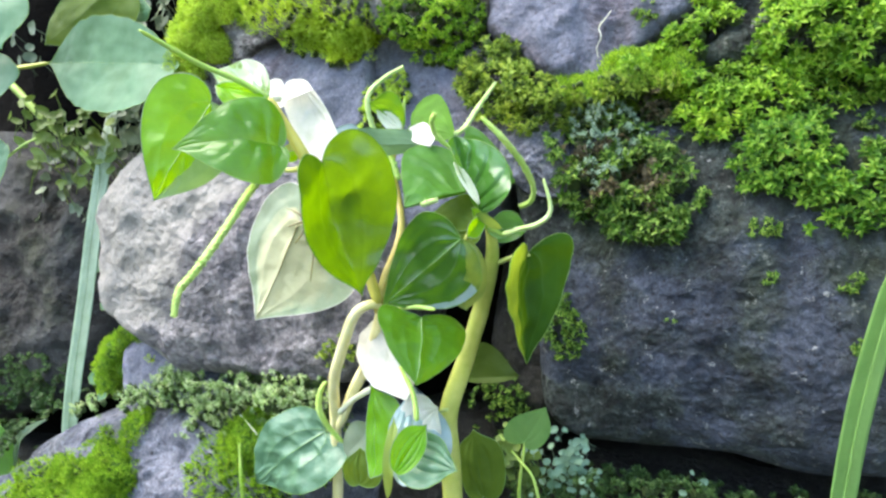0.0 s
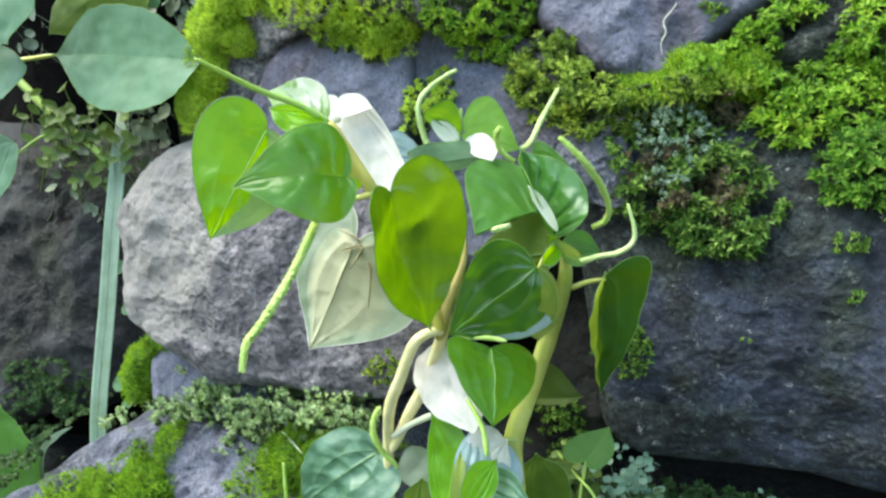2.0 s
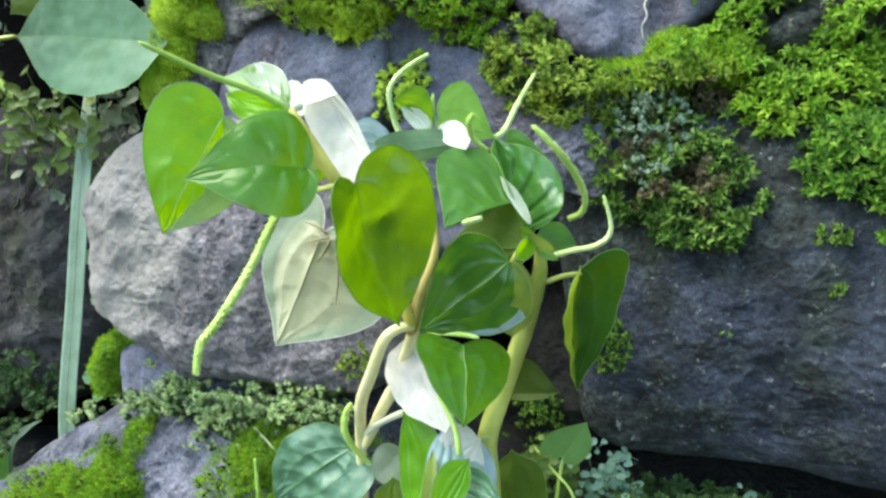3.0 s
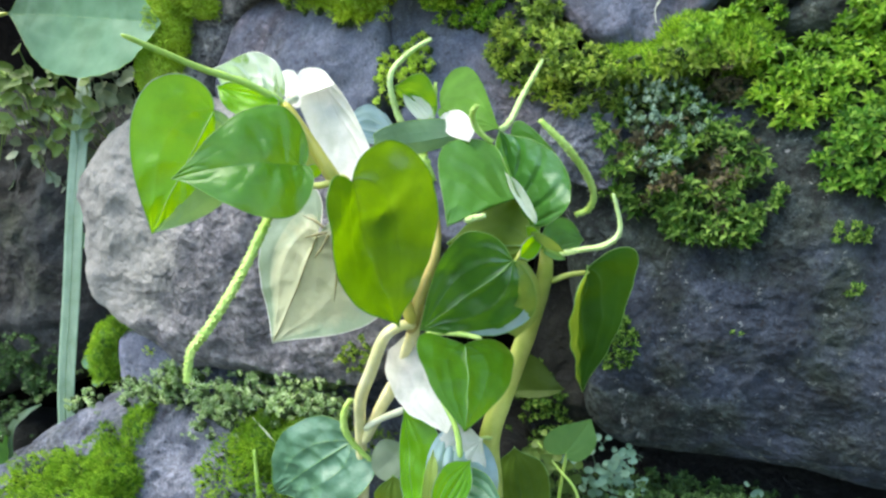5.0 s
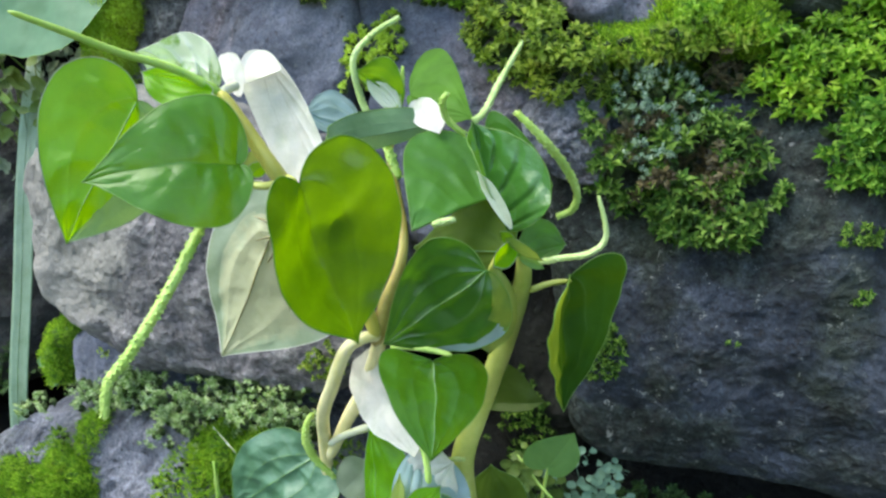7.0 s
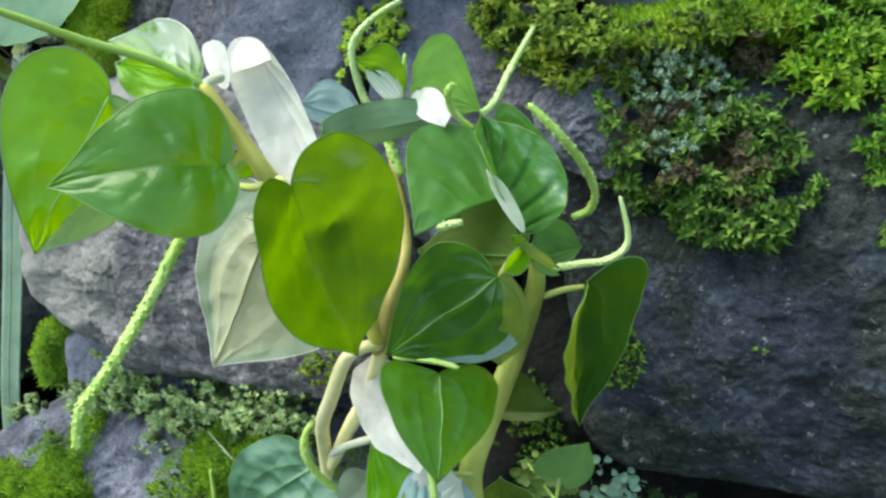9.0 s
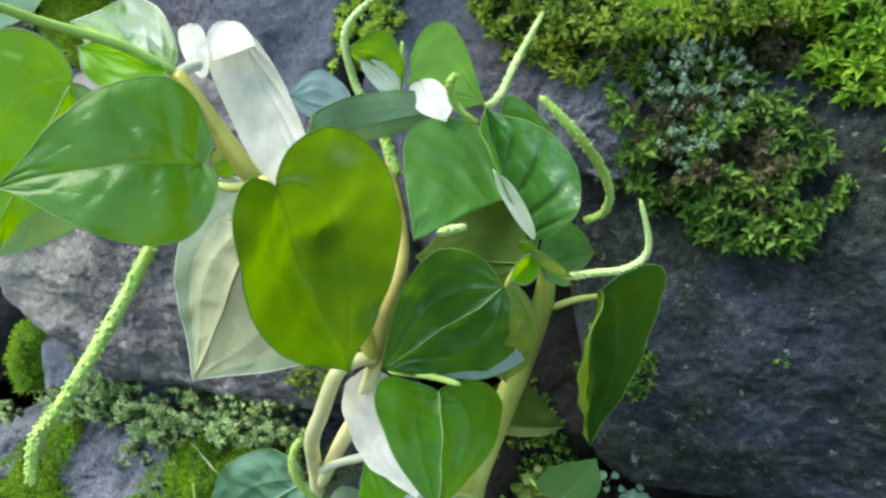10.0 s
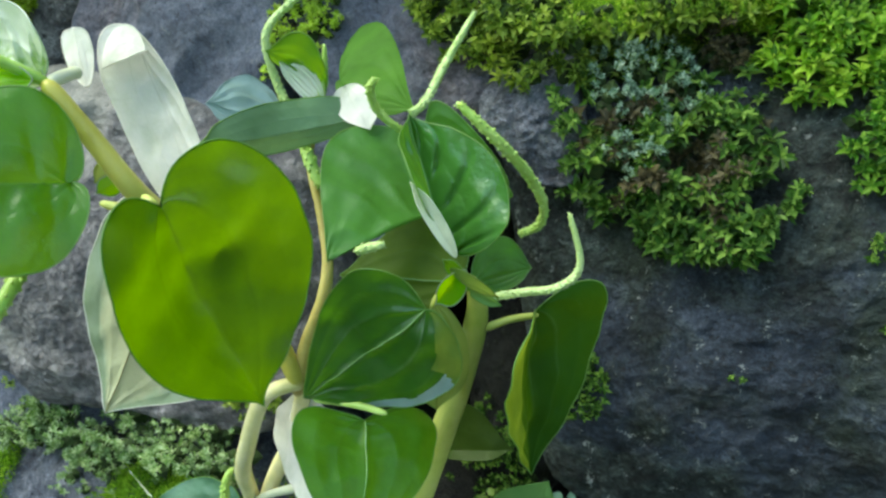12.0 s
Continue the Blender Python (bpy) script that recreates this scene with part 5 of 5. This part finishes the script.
leaf(plant, LEAF_FADE, (-0.0657, 0.1825, 0.5032), (-0.0575, 0.1830, 0.4990), (-0.0604, 0.1815, 0.5026), (-0.0620, 0.1835, 0.5003), label="pale curled bract at the node", name="bract", lobe=0.0, seed=65, wide=0.4, sharp=1.6, arch=0.0008, nu=16, nv=6, wave=0.0006)
leaf(plant, LEAF_CREAM, (-0.1005, 0.2060, 0.5306), (-0.1088, 0.2030, 0.5388), (-0.1032, 0.2030, 0.5387), (-0.1060, 0.2040, 0.5326), label="pale inner young leaf", lobe=0.0, seed=22, wide=0.5)
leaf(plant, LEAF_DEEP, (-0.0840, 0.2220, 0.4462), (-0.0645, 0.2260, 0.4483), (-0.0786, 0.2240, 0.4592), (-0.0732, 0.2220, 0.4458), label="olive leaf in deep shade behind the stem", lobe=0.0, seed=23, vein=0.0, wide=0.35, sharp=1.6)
leaf(plant, LEAF_MID, (-0.0662, 0.1980, 0.4964), (-0.0570, 0.2050, 0.4986), (-0.0630, 0.2030, 0.5049), (-0.0611, 0.2000, 0.4950), label="green leaf behind the curved spike", lobe=0.1, seed=24, ribs=0, vein=0.4)
leaf(plant, LEAF_BLUE, (-0.1359, 0.2140, 0.4232), (-0.1674, 0.2160, 0.3983), (-0.1582, 0.2170, 0.4255), (-0.1319, 0.2100, 0.4055), label="blue-green leaf with deep veins", lobe=0.12, arch=-0.003, seed=25, ribs=3, wave=0.003, vein=0.5, pucker=0.0008, nu=64, nv=24)
leaf(plant, LEAF_LIME, (-0.1001, 0.1870, 0.4209), (-0.1061, 0.1960, 0.4477), (-0.1065, 0.1920, 0.4310), (-0.0917, 0.1920, 0.4386), label="bright green pointed upright leaf", lobe=0.0, seed=26, ribs=1, wide=0.5, sharp=1.6)
leaf(plant, LEAF_SILVER_SHEEN, (-0.0871, 0.1840, 0.4212), (-0.0892, 0.1930, 0.4493), (-0.0957, 0.1870, 0.4333), (-0.0759, 0.1920, 0.4323), label="pale silvery young leaf", lobe=0.0, seed=27, ribs=3, wide=0.45, sharp=1.5, vein=1.3, wave=0.003)
leaf(plant, LEAF_LIME, (-0.0880, 0.1770, 0.4277), (-0.0818, 0.1860, 0.4402), (-0.0892, 0.1810, 0.4373), (-0.0815, 0.1810, 0.4311), label="small bright green young leaf", lobe=0.0, seed=28, ribs=3, wide=0.5)
leaf(plant, LEAF_LUCENT, (-0.0939, 0.1840, 0.4165), (-0.0935, 0.1860, 0.4406), (-0.0953, 0.1850, 0.4304), (-0.0914, 0.1850, 0.4311), label="pale folded young leaf", lobe=0.0, seed=35, wide=0.5, sharp=1.5)
leaf(plant, LEAF_BLUE, (-0.0888, 0.1865, 0.4308), (-0.0693, 0.1810, 0.4292), (-0.0801, 0.1860, 0.4375), (-0.0849, 0.1800, 0.4227), label="silvery veined leaf low on the shoot", lobe=0.05, seed=36, ribs=3, vein=1.4, wave=0.003)
leaf(plant, LEAF_OLIVE, (-0.0749, 0.2170, 0.4075), (-0.0784, 0.2190, 0.4302), (-0.0845, 0.2190, 0.4176), (-0.0674, 0.2190, 0.4213), label="round olive leaf in shade", lobe=0.1, seed=29, wide=0.5)
leaf(plant, LEAF_OLIVE, (-0.1090, 0.1920, 0.4151), (-0.1085, 0.1920, 0.4275), (-0.1148, 0.1920, 0.4191), (-0.0999, 0.1920, 0.4209), label="small pale olive leaf", lobe=0.05, seed=30, wide=0.5)
leaf(plant, LEAF_FADED, (-0.1207, 0.2060, 0.4193), (-0.1104, 0.2040, 0.4313), (-0.1199, 0.2050, 0.4300), (-0.1105, 0.2040, 0.4221), label="small greyish leaf scrap", lobe=0.0, seed=31, wide=0.5, vein=0.0)
leaf(plant, LEAF_WHITE, (-0.0957, 0.1930, 0.4295), (-0.0799, 0.1900, 0.4447), (-0.0899, 0.1910, 0.4460), (-0.0821, 0.1910, 0.4319), label="bleached leaf under the hanging one", lobe=0.0, seed=32, wide=0.5)
leaf(plant, LEAF_LUCENT, (-0.0698, 0.1855, 0.4954), (-0.0703, 0.1875, 0.4748), (-0.0746, 0.1875, 0.4821), (-0.0644, 0.1890, 0.4848), label="pale translucent leaf against the stem", lobe=0.05, seed=33)

def spike(points, radii, material=SPIKE, label="slender seed spike", seed=0, steps=60, knob=0.6):
    """A thin fleshy axis set all round with tiny round flower buds."""
    rnd = random.Random(seed)
    bm = tube_bm(points, radii, steps=max(14, steps // 2), sides=9)
    line = catmull(points, 160)
    run = sum((b - a).length for a, b in zip(line, line[1:]))
    mean = sum(radii) / len(radii)
    count = int(run / (mean * 0.26)) if knob > 0.2 else 0
    for k in range(count):
        u = (k + rnd.random()) / count
        i = min(158, int(u * 159))
        p, d = line[i], (line[i + 1] - line[max(i - 1, 0)]).normalized()
        w = u * (len(radii) - 1)
        n = min(int(w), len(radii) - 2)
        r = radii[n] * (1 - w + n) + radii[n + 1] * (w - n)
        side = d.orthogonal().normalized()
        a = k * 2.39996 + rnd.uniform(-0.4, 0.4)
        out = side * math.cos(a) + d.cross(side) * math.sin(a)
        c, q = p + out * r * 0.98, r * rnd.uniform(0.26, 0.48)
        t = out.cross(d)
        ring = [bm.verts.new(c + (d * math.cos(b) + t * math.sin(b)) * q) for b in (0.0, 1.2566, 2.5133, 3.7699, 5.0265)]
        top, low = bm.verts.new(c + out * q * 0.95), bm.verts.new(c - out * q * 0.8)
        for j in range(5):
            bm.faces.new((ring[j], ring[(j + 1) % 5], top))
            bm.faces.new((ring[(j + 1) % 5], ring[j], low))
    return under(part("flower_spike", bm, material, None, label), plant)

spike([(-0.1216, 0.1600, 0.5138), (-0.1156, 0.1465, 0.5086), (-0.1149, 0.1360, 0.4986), (-0.1185, 0.1300, 0.4888), (-0.1213, 0.1270, 0.4836), (-0.1219, 0.1260, 0.4773)], [0.0009, 0.0010, 0.0010, 0.0009, 0.0007], seed=1, label="long drooping yellow-green seed spike", steps=190)
spike([(-0.1145, 0.1535, 0.5333), (-0.1195, 0.1470, 0.5375), (-0.1240, 0.1380, 0.5401), (-0.1257, 0.1280, 0.5427), (-0.1264, 0.1201, 0.5445)], [0.0009, 0.0008, 0.0007, 0.0006, 0.0004], material=SPIKE, seed=2, label="spike reaching out towards open air", steps=60, knob=0.1)
spike([(-0.1120, 0.2115, 0.5290), (-0.1146, 0.2111, 0.5345), (-0.1152, 0.2090, 0.5440), (-0.1108, 0.2120, 0.5505), (-0.1045, 0.2152, 0.5549)], [0.0010, 0.0009, 0.0008, 0.0006], material=SPIKE_PALE, seed=3)
spike([(-0.0775, 0.1960, 0.5280), (-0.0763, 0.2010, 0.5305), (-0.0748, 0.2090, 0.5380), (-0.0720, 0.2188, 0.5479)], [0.0007, 0.0008, 0.0008, 0.0005], material=SPIKE_PALE, seed=4)
spike([(-0.0812, 0.2010, 0.5246), (-0.0848, 0.1985, 0.5282), (-0.0848, 0.1945, 0.5322), (-0.0829, 0.1932, 0.5344)], [0.0007, 0.0008, 0.0008, 0.0006], material=SPIKE, seed=5, steps=30)
spike([(-0.0635, 0.1800, 0.5301), (-0.0582, 0.1830, 0.5245), (-0.0549, 0.1920, 0.5180), (-0.0535, 0.1990, 0.5120), (-0.0549, 0.2020, 0.5077), (-0.0586, 0.2020, 0.5058)], [0.0006, 0.0009, 0.0009, 0.0008, 0.0008, 0.0007], seed=6, steps=70)
spike([(-0.0600, 0.1885, 0.4972), (-0.0545, 0.1868, 0.4990), (-0.0484, 0.1860, 0.5006), (-0.0450, 0.1862, 0.5045), (-0.0468, 0.1850, 0.5131)], [0.0007, 0.0007, 0.0007, 0.0006, 0.0004], material=SPIKE_PALE, seed=7, steps=60)
spike([(-0.1227, 0.2060, 0.4233), (-0.1273, 0.2030, 0.4297), (-0.1294, 0.2010, 0.4361), (-0.1289, 0.2010, 0.4419), (-0.1267, 0.2010, 0.4456)], [0.0008, 0.0010, 0.0010, 0.0006], seed=8, steps=40)
spike([(-0.0817, 0.1800, 0.5057), (-0.0793, 0.1800, 0.5065), (-0.0763, 0.1800, 0.5073)], [0.0006, 0.0009, 0.0006], material=SPIKE_PALE, seed=9, steps=16)
spike([(-0.1012, 0.2060, 0.5309), (-0.1001, 0.2060, 0.5352), (-0.0993, 0.2050, 0.5415)], [0.0009, 0.0007, 0.0004], seed=10, steps=24)
spike([(-0.1011, 0.1980, 0.5231), (-0.0990, 0.1965, 0.5190), (-0.0960, 0.1950, 0.5142)], [0.0010, 0.0013, 0.0008], seed=11, steps=20)
spike([(-0.0856, 0.2000, 0.4394), (-0.0819, 0.1980, 0.4412), (-0.0794, 0.1970, 0.4421)], [0.0005, 0.0006, 0.0004], material=SPIKE_PALE, seed=12, steps=12)
spike([(-0.1785, 0.2220, 0.3831), (-0.1780, 0.2200, 0.3967), (-0.1774, 0.2180, 0.4123)], [0.0010, 0.0009, 0.0005], seed=14, steps=40)

# ---- the broad-leaved herb in the shade ----
herb = thing("broad_leaved_herb", (-0.4226, 0.2700, 0.5209), "tall herb with broad matt blue-green leaves beside the wall", "plant")
leaf(herb, LEAF_BROAD, (-0.3245, 0.2501, 0.5817), (-0.2252, 0.2372, 0.5699), (-0.2810, 0.2471, 0.5993), (-0.2698, 0.2343, 0.5503), label="broad matt leaf with toothed edge", lobe=0.0, wide=0.467, sharp=0.70, arch=0.0017, droop=0.0014, fold=-0.0001, sinus=0.240, foot=0.22, wave=0.001, seed=41, ribs=1, vein=0.2, nu=78, teeth=0.03)
leaf(herb, LEAF_OLIVE, (-0.2958, 0.2700, 0.6256), (-0.3403, 0.2600, 0.5950), (-0.3291, 0.2650, 0.6222), (-0.2961, 0.2700, 0.5963), label="green leaf behind the broad one", lobe=0.05, seed=42, wide=0.4, vein=0.1)
leaf(herb, LEAF_BROAD, (-0.3487, 0.2200, 0.6285), (-0.3098, 0.2150, 0.5792), (-0.3500, 0.2150, 0.5896), (-0.3012, 0.2200, 0.6065), label="broad leaf catching sky light", lobe=0.05, seed=43, wide=0.5, vein=0.2)
leaf(herb, LEAF_BROAD, (-0.3795, 0.2350, 0.5861), (-0.3275, 0.2250, 0.5583), (-0.3657, 0.2300, 0.5597), (-0.3236, 0.2300, 0.5781), label="broad leaf catching sky light", lobe=0.05, seed=44, wide=0.5, vein=0.2)
leaf(herb, LEAF_BROAD, (-0.3449, 0.2400, 0.5398), (-0.3651, 0.2350, 0.5073), (-0.3756, 0.2380, 0.5356), (-0.3423, 0.2350, 0.5196), label="drooping broad leaf", lobe=0.05, seed=45, wide=0.4)
leaf(herb, LEAF, (-0.3922, 0.2350, 0.3483), (-0.3555, 0.2320, 0.4106), (-0.3717, 0.2300, 0.3872), (-0.3357, 0.2350, 0.3729), label="light green leaf low in the joint", lobe=0.05, seed=46, wide=0.4)
leaf(herb, LEAF_BROAD, (-0.3029, 0.2750, 0.6200), (-0.2769, 0.2720, 0.6106), (-0.2952, 0.2750, 0.6235), (-0.2899, 0.2750, 0.6065), label="small grey-green leaf", lobe=0.0, seed=47, wide=0.5)
stem(herb, STEM, [(-0.3834, 0.2520, 0.5831), (-0.3560, 0.2520, 0.5818), (-0.3253, 0.2500, 0.5819)], [0.0015, 0.0012, 0.0010], name="petiole", steps=16)
stem(herb, SPIKE, [(-0.4081, 0.2620, 0.6017), (-0.3703, 0.2620, 0.5763), (-0.3462, 0.2640, 0.5551), (-0.3213, 0.2680, 0.5361), (-0.3128, 0.2750, 0.5196)], [0.0022, 0.0021, 0.0018, 0.0014], steps=30, label="olive-green stem")
stem(herb, SPIKE, [(-0.3562, 0.2450, 0.5300), (-0.3458, 0.2500, 0.5400), (-0.3415, 0.2580, 0.5461)], [0.0006, 0.0006, 0.0006], name="petiole", steps=12)


def leaflet_mesh(name, material, size, lobes, seed):
    """One small cupped leaflet with its stalk, facing -y, hanging on a stalk that runs back and down."""
    rng = random.Random(seed)
    bm = bmesh.new()
    ctr = bm.verts.new((0, size * 0.22, 0))
    inner, ring = [], []
    for k in range(16):
        t = k * math.pi / 8
        rr = size * ((0.85 + 0.15 * math.cos(lobes * t)) if lobes else 1 - 0.5 * abs(math.sin(t))) * rng.uniform(0.94, 1.06)
        inner.append(bm.verts.new((math.cos(t) * rr * 0.55, size * 0.08, math.sin(t) * rr * 0.55)))
        ring.append(bm.verts.new((math.cos(t) * rr, rng.uniform(-0.1, 0.06) * size, math.sin(t) * rr)))
    for k in range(16):
        j = (k + 1) % 16
        bm.faces.new((ctr, inner[k], inner[j]))
        bm.faces.new((inner[k], ring[k], ring[j], inner[j]))
    w = size * 0.08
    top = [bm.verts.new((math.cos(a) * w, size * 0.22, math.sin(a) * w)) for a in (0, 2.09, 4.19)]
    low = [bm.verts.new((math.cos(a) * w, size * 2.4, math.sin(a) * w - size * 2.2)) for a in (0, 2.09, 4.19)]
    for k in range(3):
        bm.faces.new((top[k], top[(k + 1) % 3], low[(k + 1) % 3], low[k]))
    me = bpy.data.meshes.new(name)
    bm.to_mesh(me)
    bm.free()
    for p in me.polygons:
        p.use_smooth = True
    me.materials.append(material)
    return me


def leaflets(parent, material, centre, spread, count, size, name, seed, round_leaf=True):
    """Small stalked leaflets about a centre, each an object on one of three shared meshes."""
    rng = random.Random(seed)
    kinds = [leaflet_mesh(name, material, size, (2, 3, 2)[k] if round_leaf else 0, seed + k) for k in range(3)]
    for _ in range(count):
        p = Vector(centre) + Vector((rng.gauss(0, spread[0]), rng.gauss(0, spread[1]), rng.gauss(0, spread[2])))
        ob = new(name, kinds[rng.randrange(3)])
        s = rng.uniform(0.6, 1.3)
        ob.matrix_world = Matrix.Translation(p) @ Euler((rng.uniform(-0.7, 0.2), rng.uniform(-0.8, 0.8), rng.uniform(-0.6, 0.6))).to_matrix().to_4x4() @ Matrix.Scale(s, 4)
        under(ob, parent)


seedhead = [((-0.3385, 0.2580, 0.5478), 9), ((-0.3172, 0.2580, 0.5557), 7), ((-0.3309, 0.2620, 0.5359), 9), ((-0.3078, 0.2620, 0.5440), 8), ((-0.3471, 0.2580, 0.5542), 5), ((-0.3166, 0.2640, 0.5281), 6)]
for k, (c, n) in enumerate(seedhead):
    leaflets(herb, HERB_OLIVE, c, (0.009, 0.004, 0.008), n * 2, 0.0044, "bract", 70 + k, False)

creeper = thing("creeping_herb", (-0.3359, 0.2800, 0.5202), "creeping herb with tiny pale round leaves in the dark joint", "plant")
for k, (c, s, n) in enumerate((((-0.2818, 0.2850, 0.6063), 0.012, 26), ((-0.3508, 0.2850, 0.5305), 0.011, 32), ((-0.3078, 0.2800, 0.5292), 0.010, 26), ((-0.3363, 0.2800, 0.4914), 0.008, 20), ((-0.3067, 0.2850, 0.5561), 0.010, 26), ((-0.2778, 0.2850, 0.6133), 0.012, 14), ((-0.2662, 0.2850, 0.6179), 0.012, 10), ((-0.3441, 0.2720, 0.5186), 0.008, 14), ((-0.2983, 0.2750, 0.5441), 0.006, 9), ((-0.3227, 0.2700, 0.5038), 0.005, 6), ((-0.3897, 0.2850, 0.6044), 0.008, 8))):
    leaflets(creeper, HERB_PALE, c, (s, 0.004, s), n, 0.0036, "leaflet", 80 + k)
for c, r in (((-0.2999, 0.2620, 0.4575), 0.0042), ((-0.3039, 0.2580, 0.4191), 0.0046), ((-0.2995, 0.2580, 0.4097), 0.0034), ((-0.3115, 0.2680, 0.4767), 0.0042)):
    leaf(creeper, LEAF_BROAD, Vector(c) + Vector((r, 0.001, 0)), Vector(c) - Vector((r, 0, 0.2 * r)), Vector(c) + Vector((0, 0.001, r * 0.85)), Vector(c) - Vector((0, 0.001, r * 0.85)), lobe=0.0, wide=0.5, nu=10, nv=4, wave=0.0004)

# ---- small plants under the boulder ----
seedling = thing("seedling", (-0.0696, 0.2450, 0.3914), "seedling with one smooth green leaf in the joint", "plant")
leaf(seedling, LEAF_SOFT, (-0.0652, 0.2360, 0.4225), (-0.0572, 0.2335, 0.4362), (-0.0716, 0.2350, 0.4282), (-0.0566, 0.2345, 0.4250), label="smooth light green leaf", lobe=0.16, wave=0.0006, seed=51, wide=0.34)
stem(seedling, SPIKE, [(-0.0696, 0.2450, 0.3914), (-0.0681, 0.2400, 0.4048), (-0.0652, 0.2362, 0.4228)], [0.0007, 0.0006, 0.0005], steps=14)
stem(seedling, SPIKE, [(-0.0588, 0.2380, 0.3921), (-0.0617, 0.2360, 0.4089), (-0.0686, 0.2380, 0.4155), (-0.0765, 0.2420, 0.4217)], [0.0006, 0.0005, 0.0004], steps=16)

chick = thing("round_leaved_herb", (-0.0491, 0.2500, 0.3954), "cluster of small pale round-leaved herb", "plant")
for k, (c, s, n) in enumerate((((-0.0500, 0.2430, 0.4186), 0.0042, 30), ((-0.0480, 0.2450, 0.4090), 0.0045, 26), ((-0.0560, 0.2470, 0.4102), 0.005, 22), ((-0.0108, 0.2500, 0.4102), 0.0025, 5))):
    leaflets(chick, HERB_TEAL, c, (s, 0.003, s), n, 0.0015, "leaflet", 90 + k)

clover = thing("clover_seedlings", (-0.0720, 0.2460, 0.4040), "olive clover-like seedlings crowded beside the stem", "plant")
for k, (c, r, n) in enumerate((((-0.0715, 0.2400, 0.4190), 0.0042, 20), ((-0.0680, 0.2420, 0.4105), 0.0048, 20), ((-0.0770, 0.2430, 0.4130), 0.0040, 12))):
    leaflets(clover, HERB_OLIVE, c, (r, 0.003, r), n, 0.0021, "leaflet", 97 + k)

# ---- grass blades ----
def grass_blade(points, width, material, label, seed=0):
    """A long grooved blade following the points."""
    n, m = 40, 4
    line = catmull(points, n)
    bm = bmesh.new()
    uv = bm.loops.layers.uv.new("blade")
    rows, co = [], {}
    for i, p in enumerate(line):
        d = (line[min(i + 1, n - 1)] - line[max(i - 1, 0)]).normalized()
        side = d.cross(Vector((0.2, -1, 0.1))).normalized()
        out = side.cross(d)
        u = i / (n - 1)
        w = width * 0.5 * min(1.0, (1.0 - u) * 3 + 0.05) * (0.9 + 0.1 * math.sin(u * 3))
        row = []
        for layer in (0, 1):
            for j in range(-m, m + 1):
                v = j / m
                x = bm.verts.new(p + side * w * v - out * (0.0012 * (1 - abs(v)) - layer * 0.0004))
                co[x] = (u * 0.3, v * 0.5 + 0.5)
                row.append(x)
        rows.append(row)
    k = 2 * m + 1
    for a, b in zip(rows, rows[1:]):
        for j in range(2 * m):
            bm.faces.new((a[j], a[j + 1], b[j + 1], b[j]))
            bm.faces.new((a[k + j], b[k + j], b[k + j + 1], a[k + j + 1]))
        bm.faces.new((a[0], b[0], b[k], a[k]))
        bm.faces.new((a[2 * m], a[k + 2 * m], b[k + 2 * m], b[2 * m]))
    for f in bm.faces:
        for lo in f.loops:
            lo[uv].uv = co[lo.vert]
    ob = thing("grass_blade", line[0], label, "grass", "grass blades")
    under(part("blade", bm, material), ob)
    rib = [p - Vector((0.2, -1, 0.1)).normalized() * -0.0010 for p in line[::3]]
    under(part("midrib", tube_bm(rib, [0.0004, 0.0003, 0.0002], steps=40, sides=6), material), ob)
    return ob

grass_blade([(-0.2956, 0.2360, 0.3872), (-0.2953, 0.2380, 0.4147), (-0.2959, 0.2460, 0.4585), (-0.2982, 0.2540, 0.4981), (-0.3044, 0.2660, 0.5339), (-0.3158, 0.2850, 0.5769), (-0.3136, 0.2900, 0.6156)], 0.0092, GRASS, "long pale green grass blade rising in the joint")
grass_blade([(0.0328, 0.2320, 0.4006), (0.0335, 0.2280, 0.4212), (0.0364, 0.2250, 0.4474), (0.0405, 0.2220, 0.4709), (0.0461, 0.2190, 0.4948), (0.0536, 0.2160, 0.5157)], 0.0072, GRASS_LIGHT, "fresh green grass blade leaning across the boulder")
grass_blade([(-0.3319, 0.2380, 0.3580), (-0.3376, 0.2380, 0.3720), (-0.3376, 0.2400, 0.3862), (-0.3346, 0.2460, 0.3923), (-0.3310, 0.2520, 0.3951)], 0.0036, GRASS, "short curled grass blade")

# ---- a dry rootlet on the upper stone ----
root = thing("dry_rootlet", (-0.0434, 0.2520, 0.5596), "thin whitish dry rootlet stuck to the upper stone", "root")
stem(root, STEM_WHITE, [(-0.0398, 0.2525, 0.5780), (-0.0413, 0.2520, 0.5756), (-0.0440, 0.2520, 0.5722), (-0.0431, 0.2515, 0.5684), (-0.0446, 0.2515, 0.5649), (-0.0438, 0.2520, 0.5600)], [0.0001, 0.00025, 0.0002, 0.0001], name="strand", steps=24, sides=6)

stalk = thing("dry_stalk", (-0.1689, 0.2260, 0.4078), "thin straw-coloured dry stalk lying across the moss cushion", "stalk")
stem(stalk, STEM_WHITE, [(-0.1689, 0.2260, 0.4078), (-0.1727, 0.2220, 0.4161), (-0.1822, 0.2240, 0.4220)], [0.00035, 0.0003, 0.0002], name="strand", steps=16, sides=6)
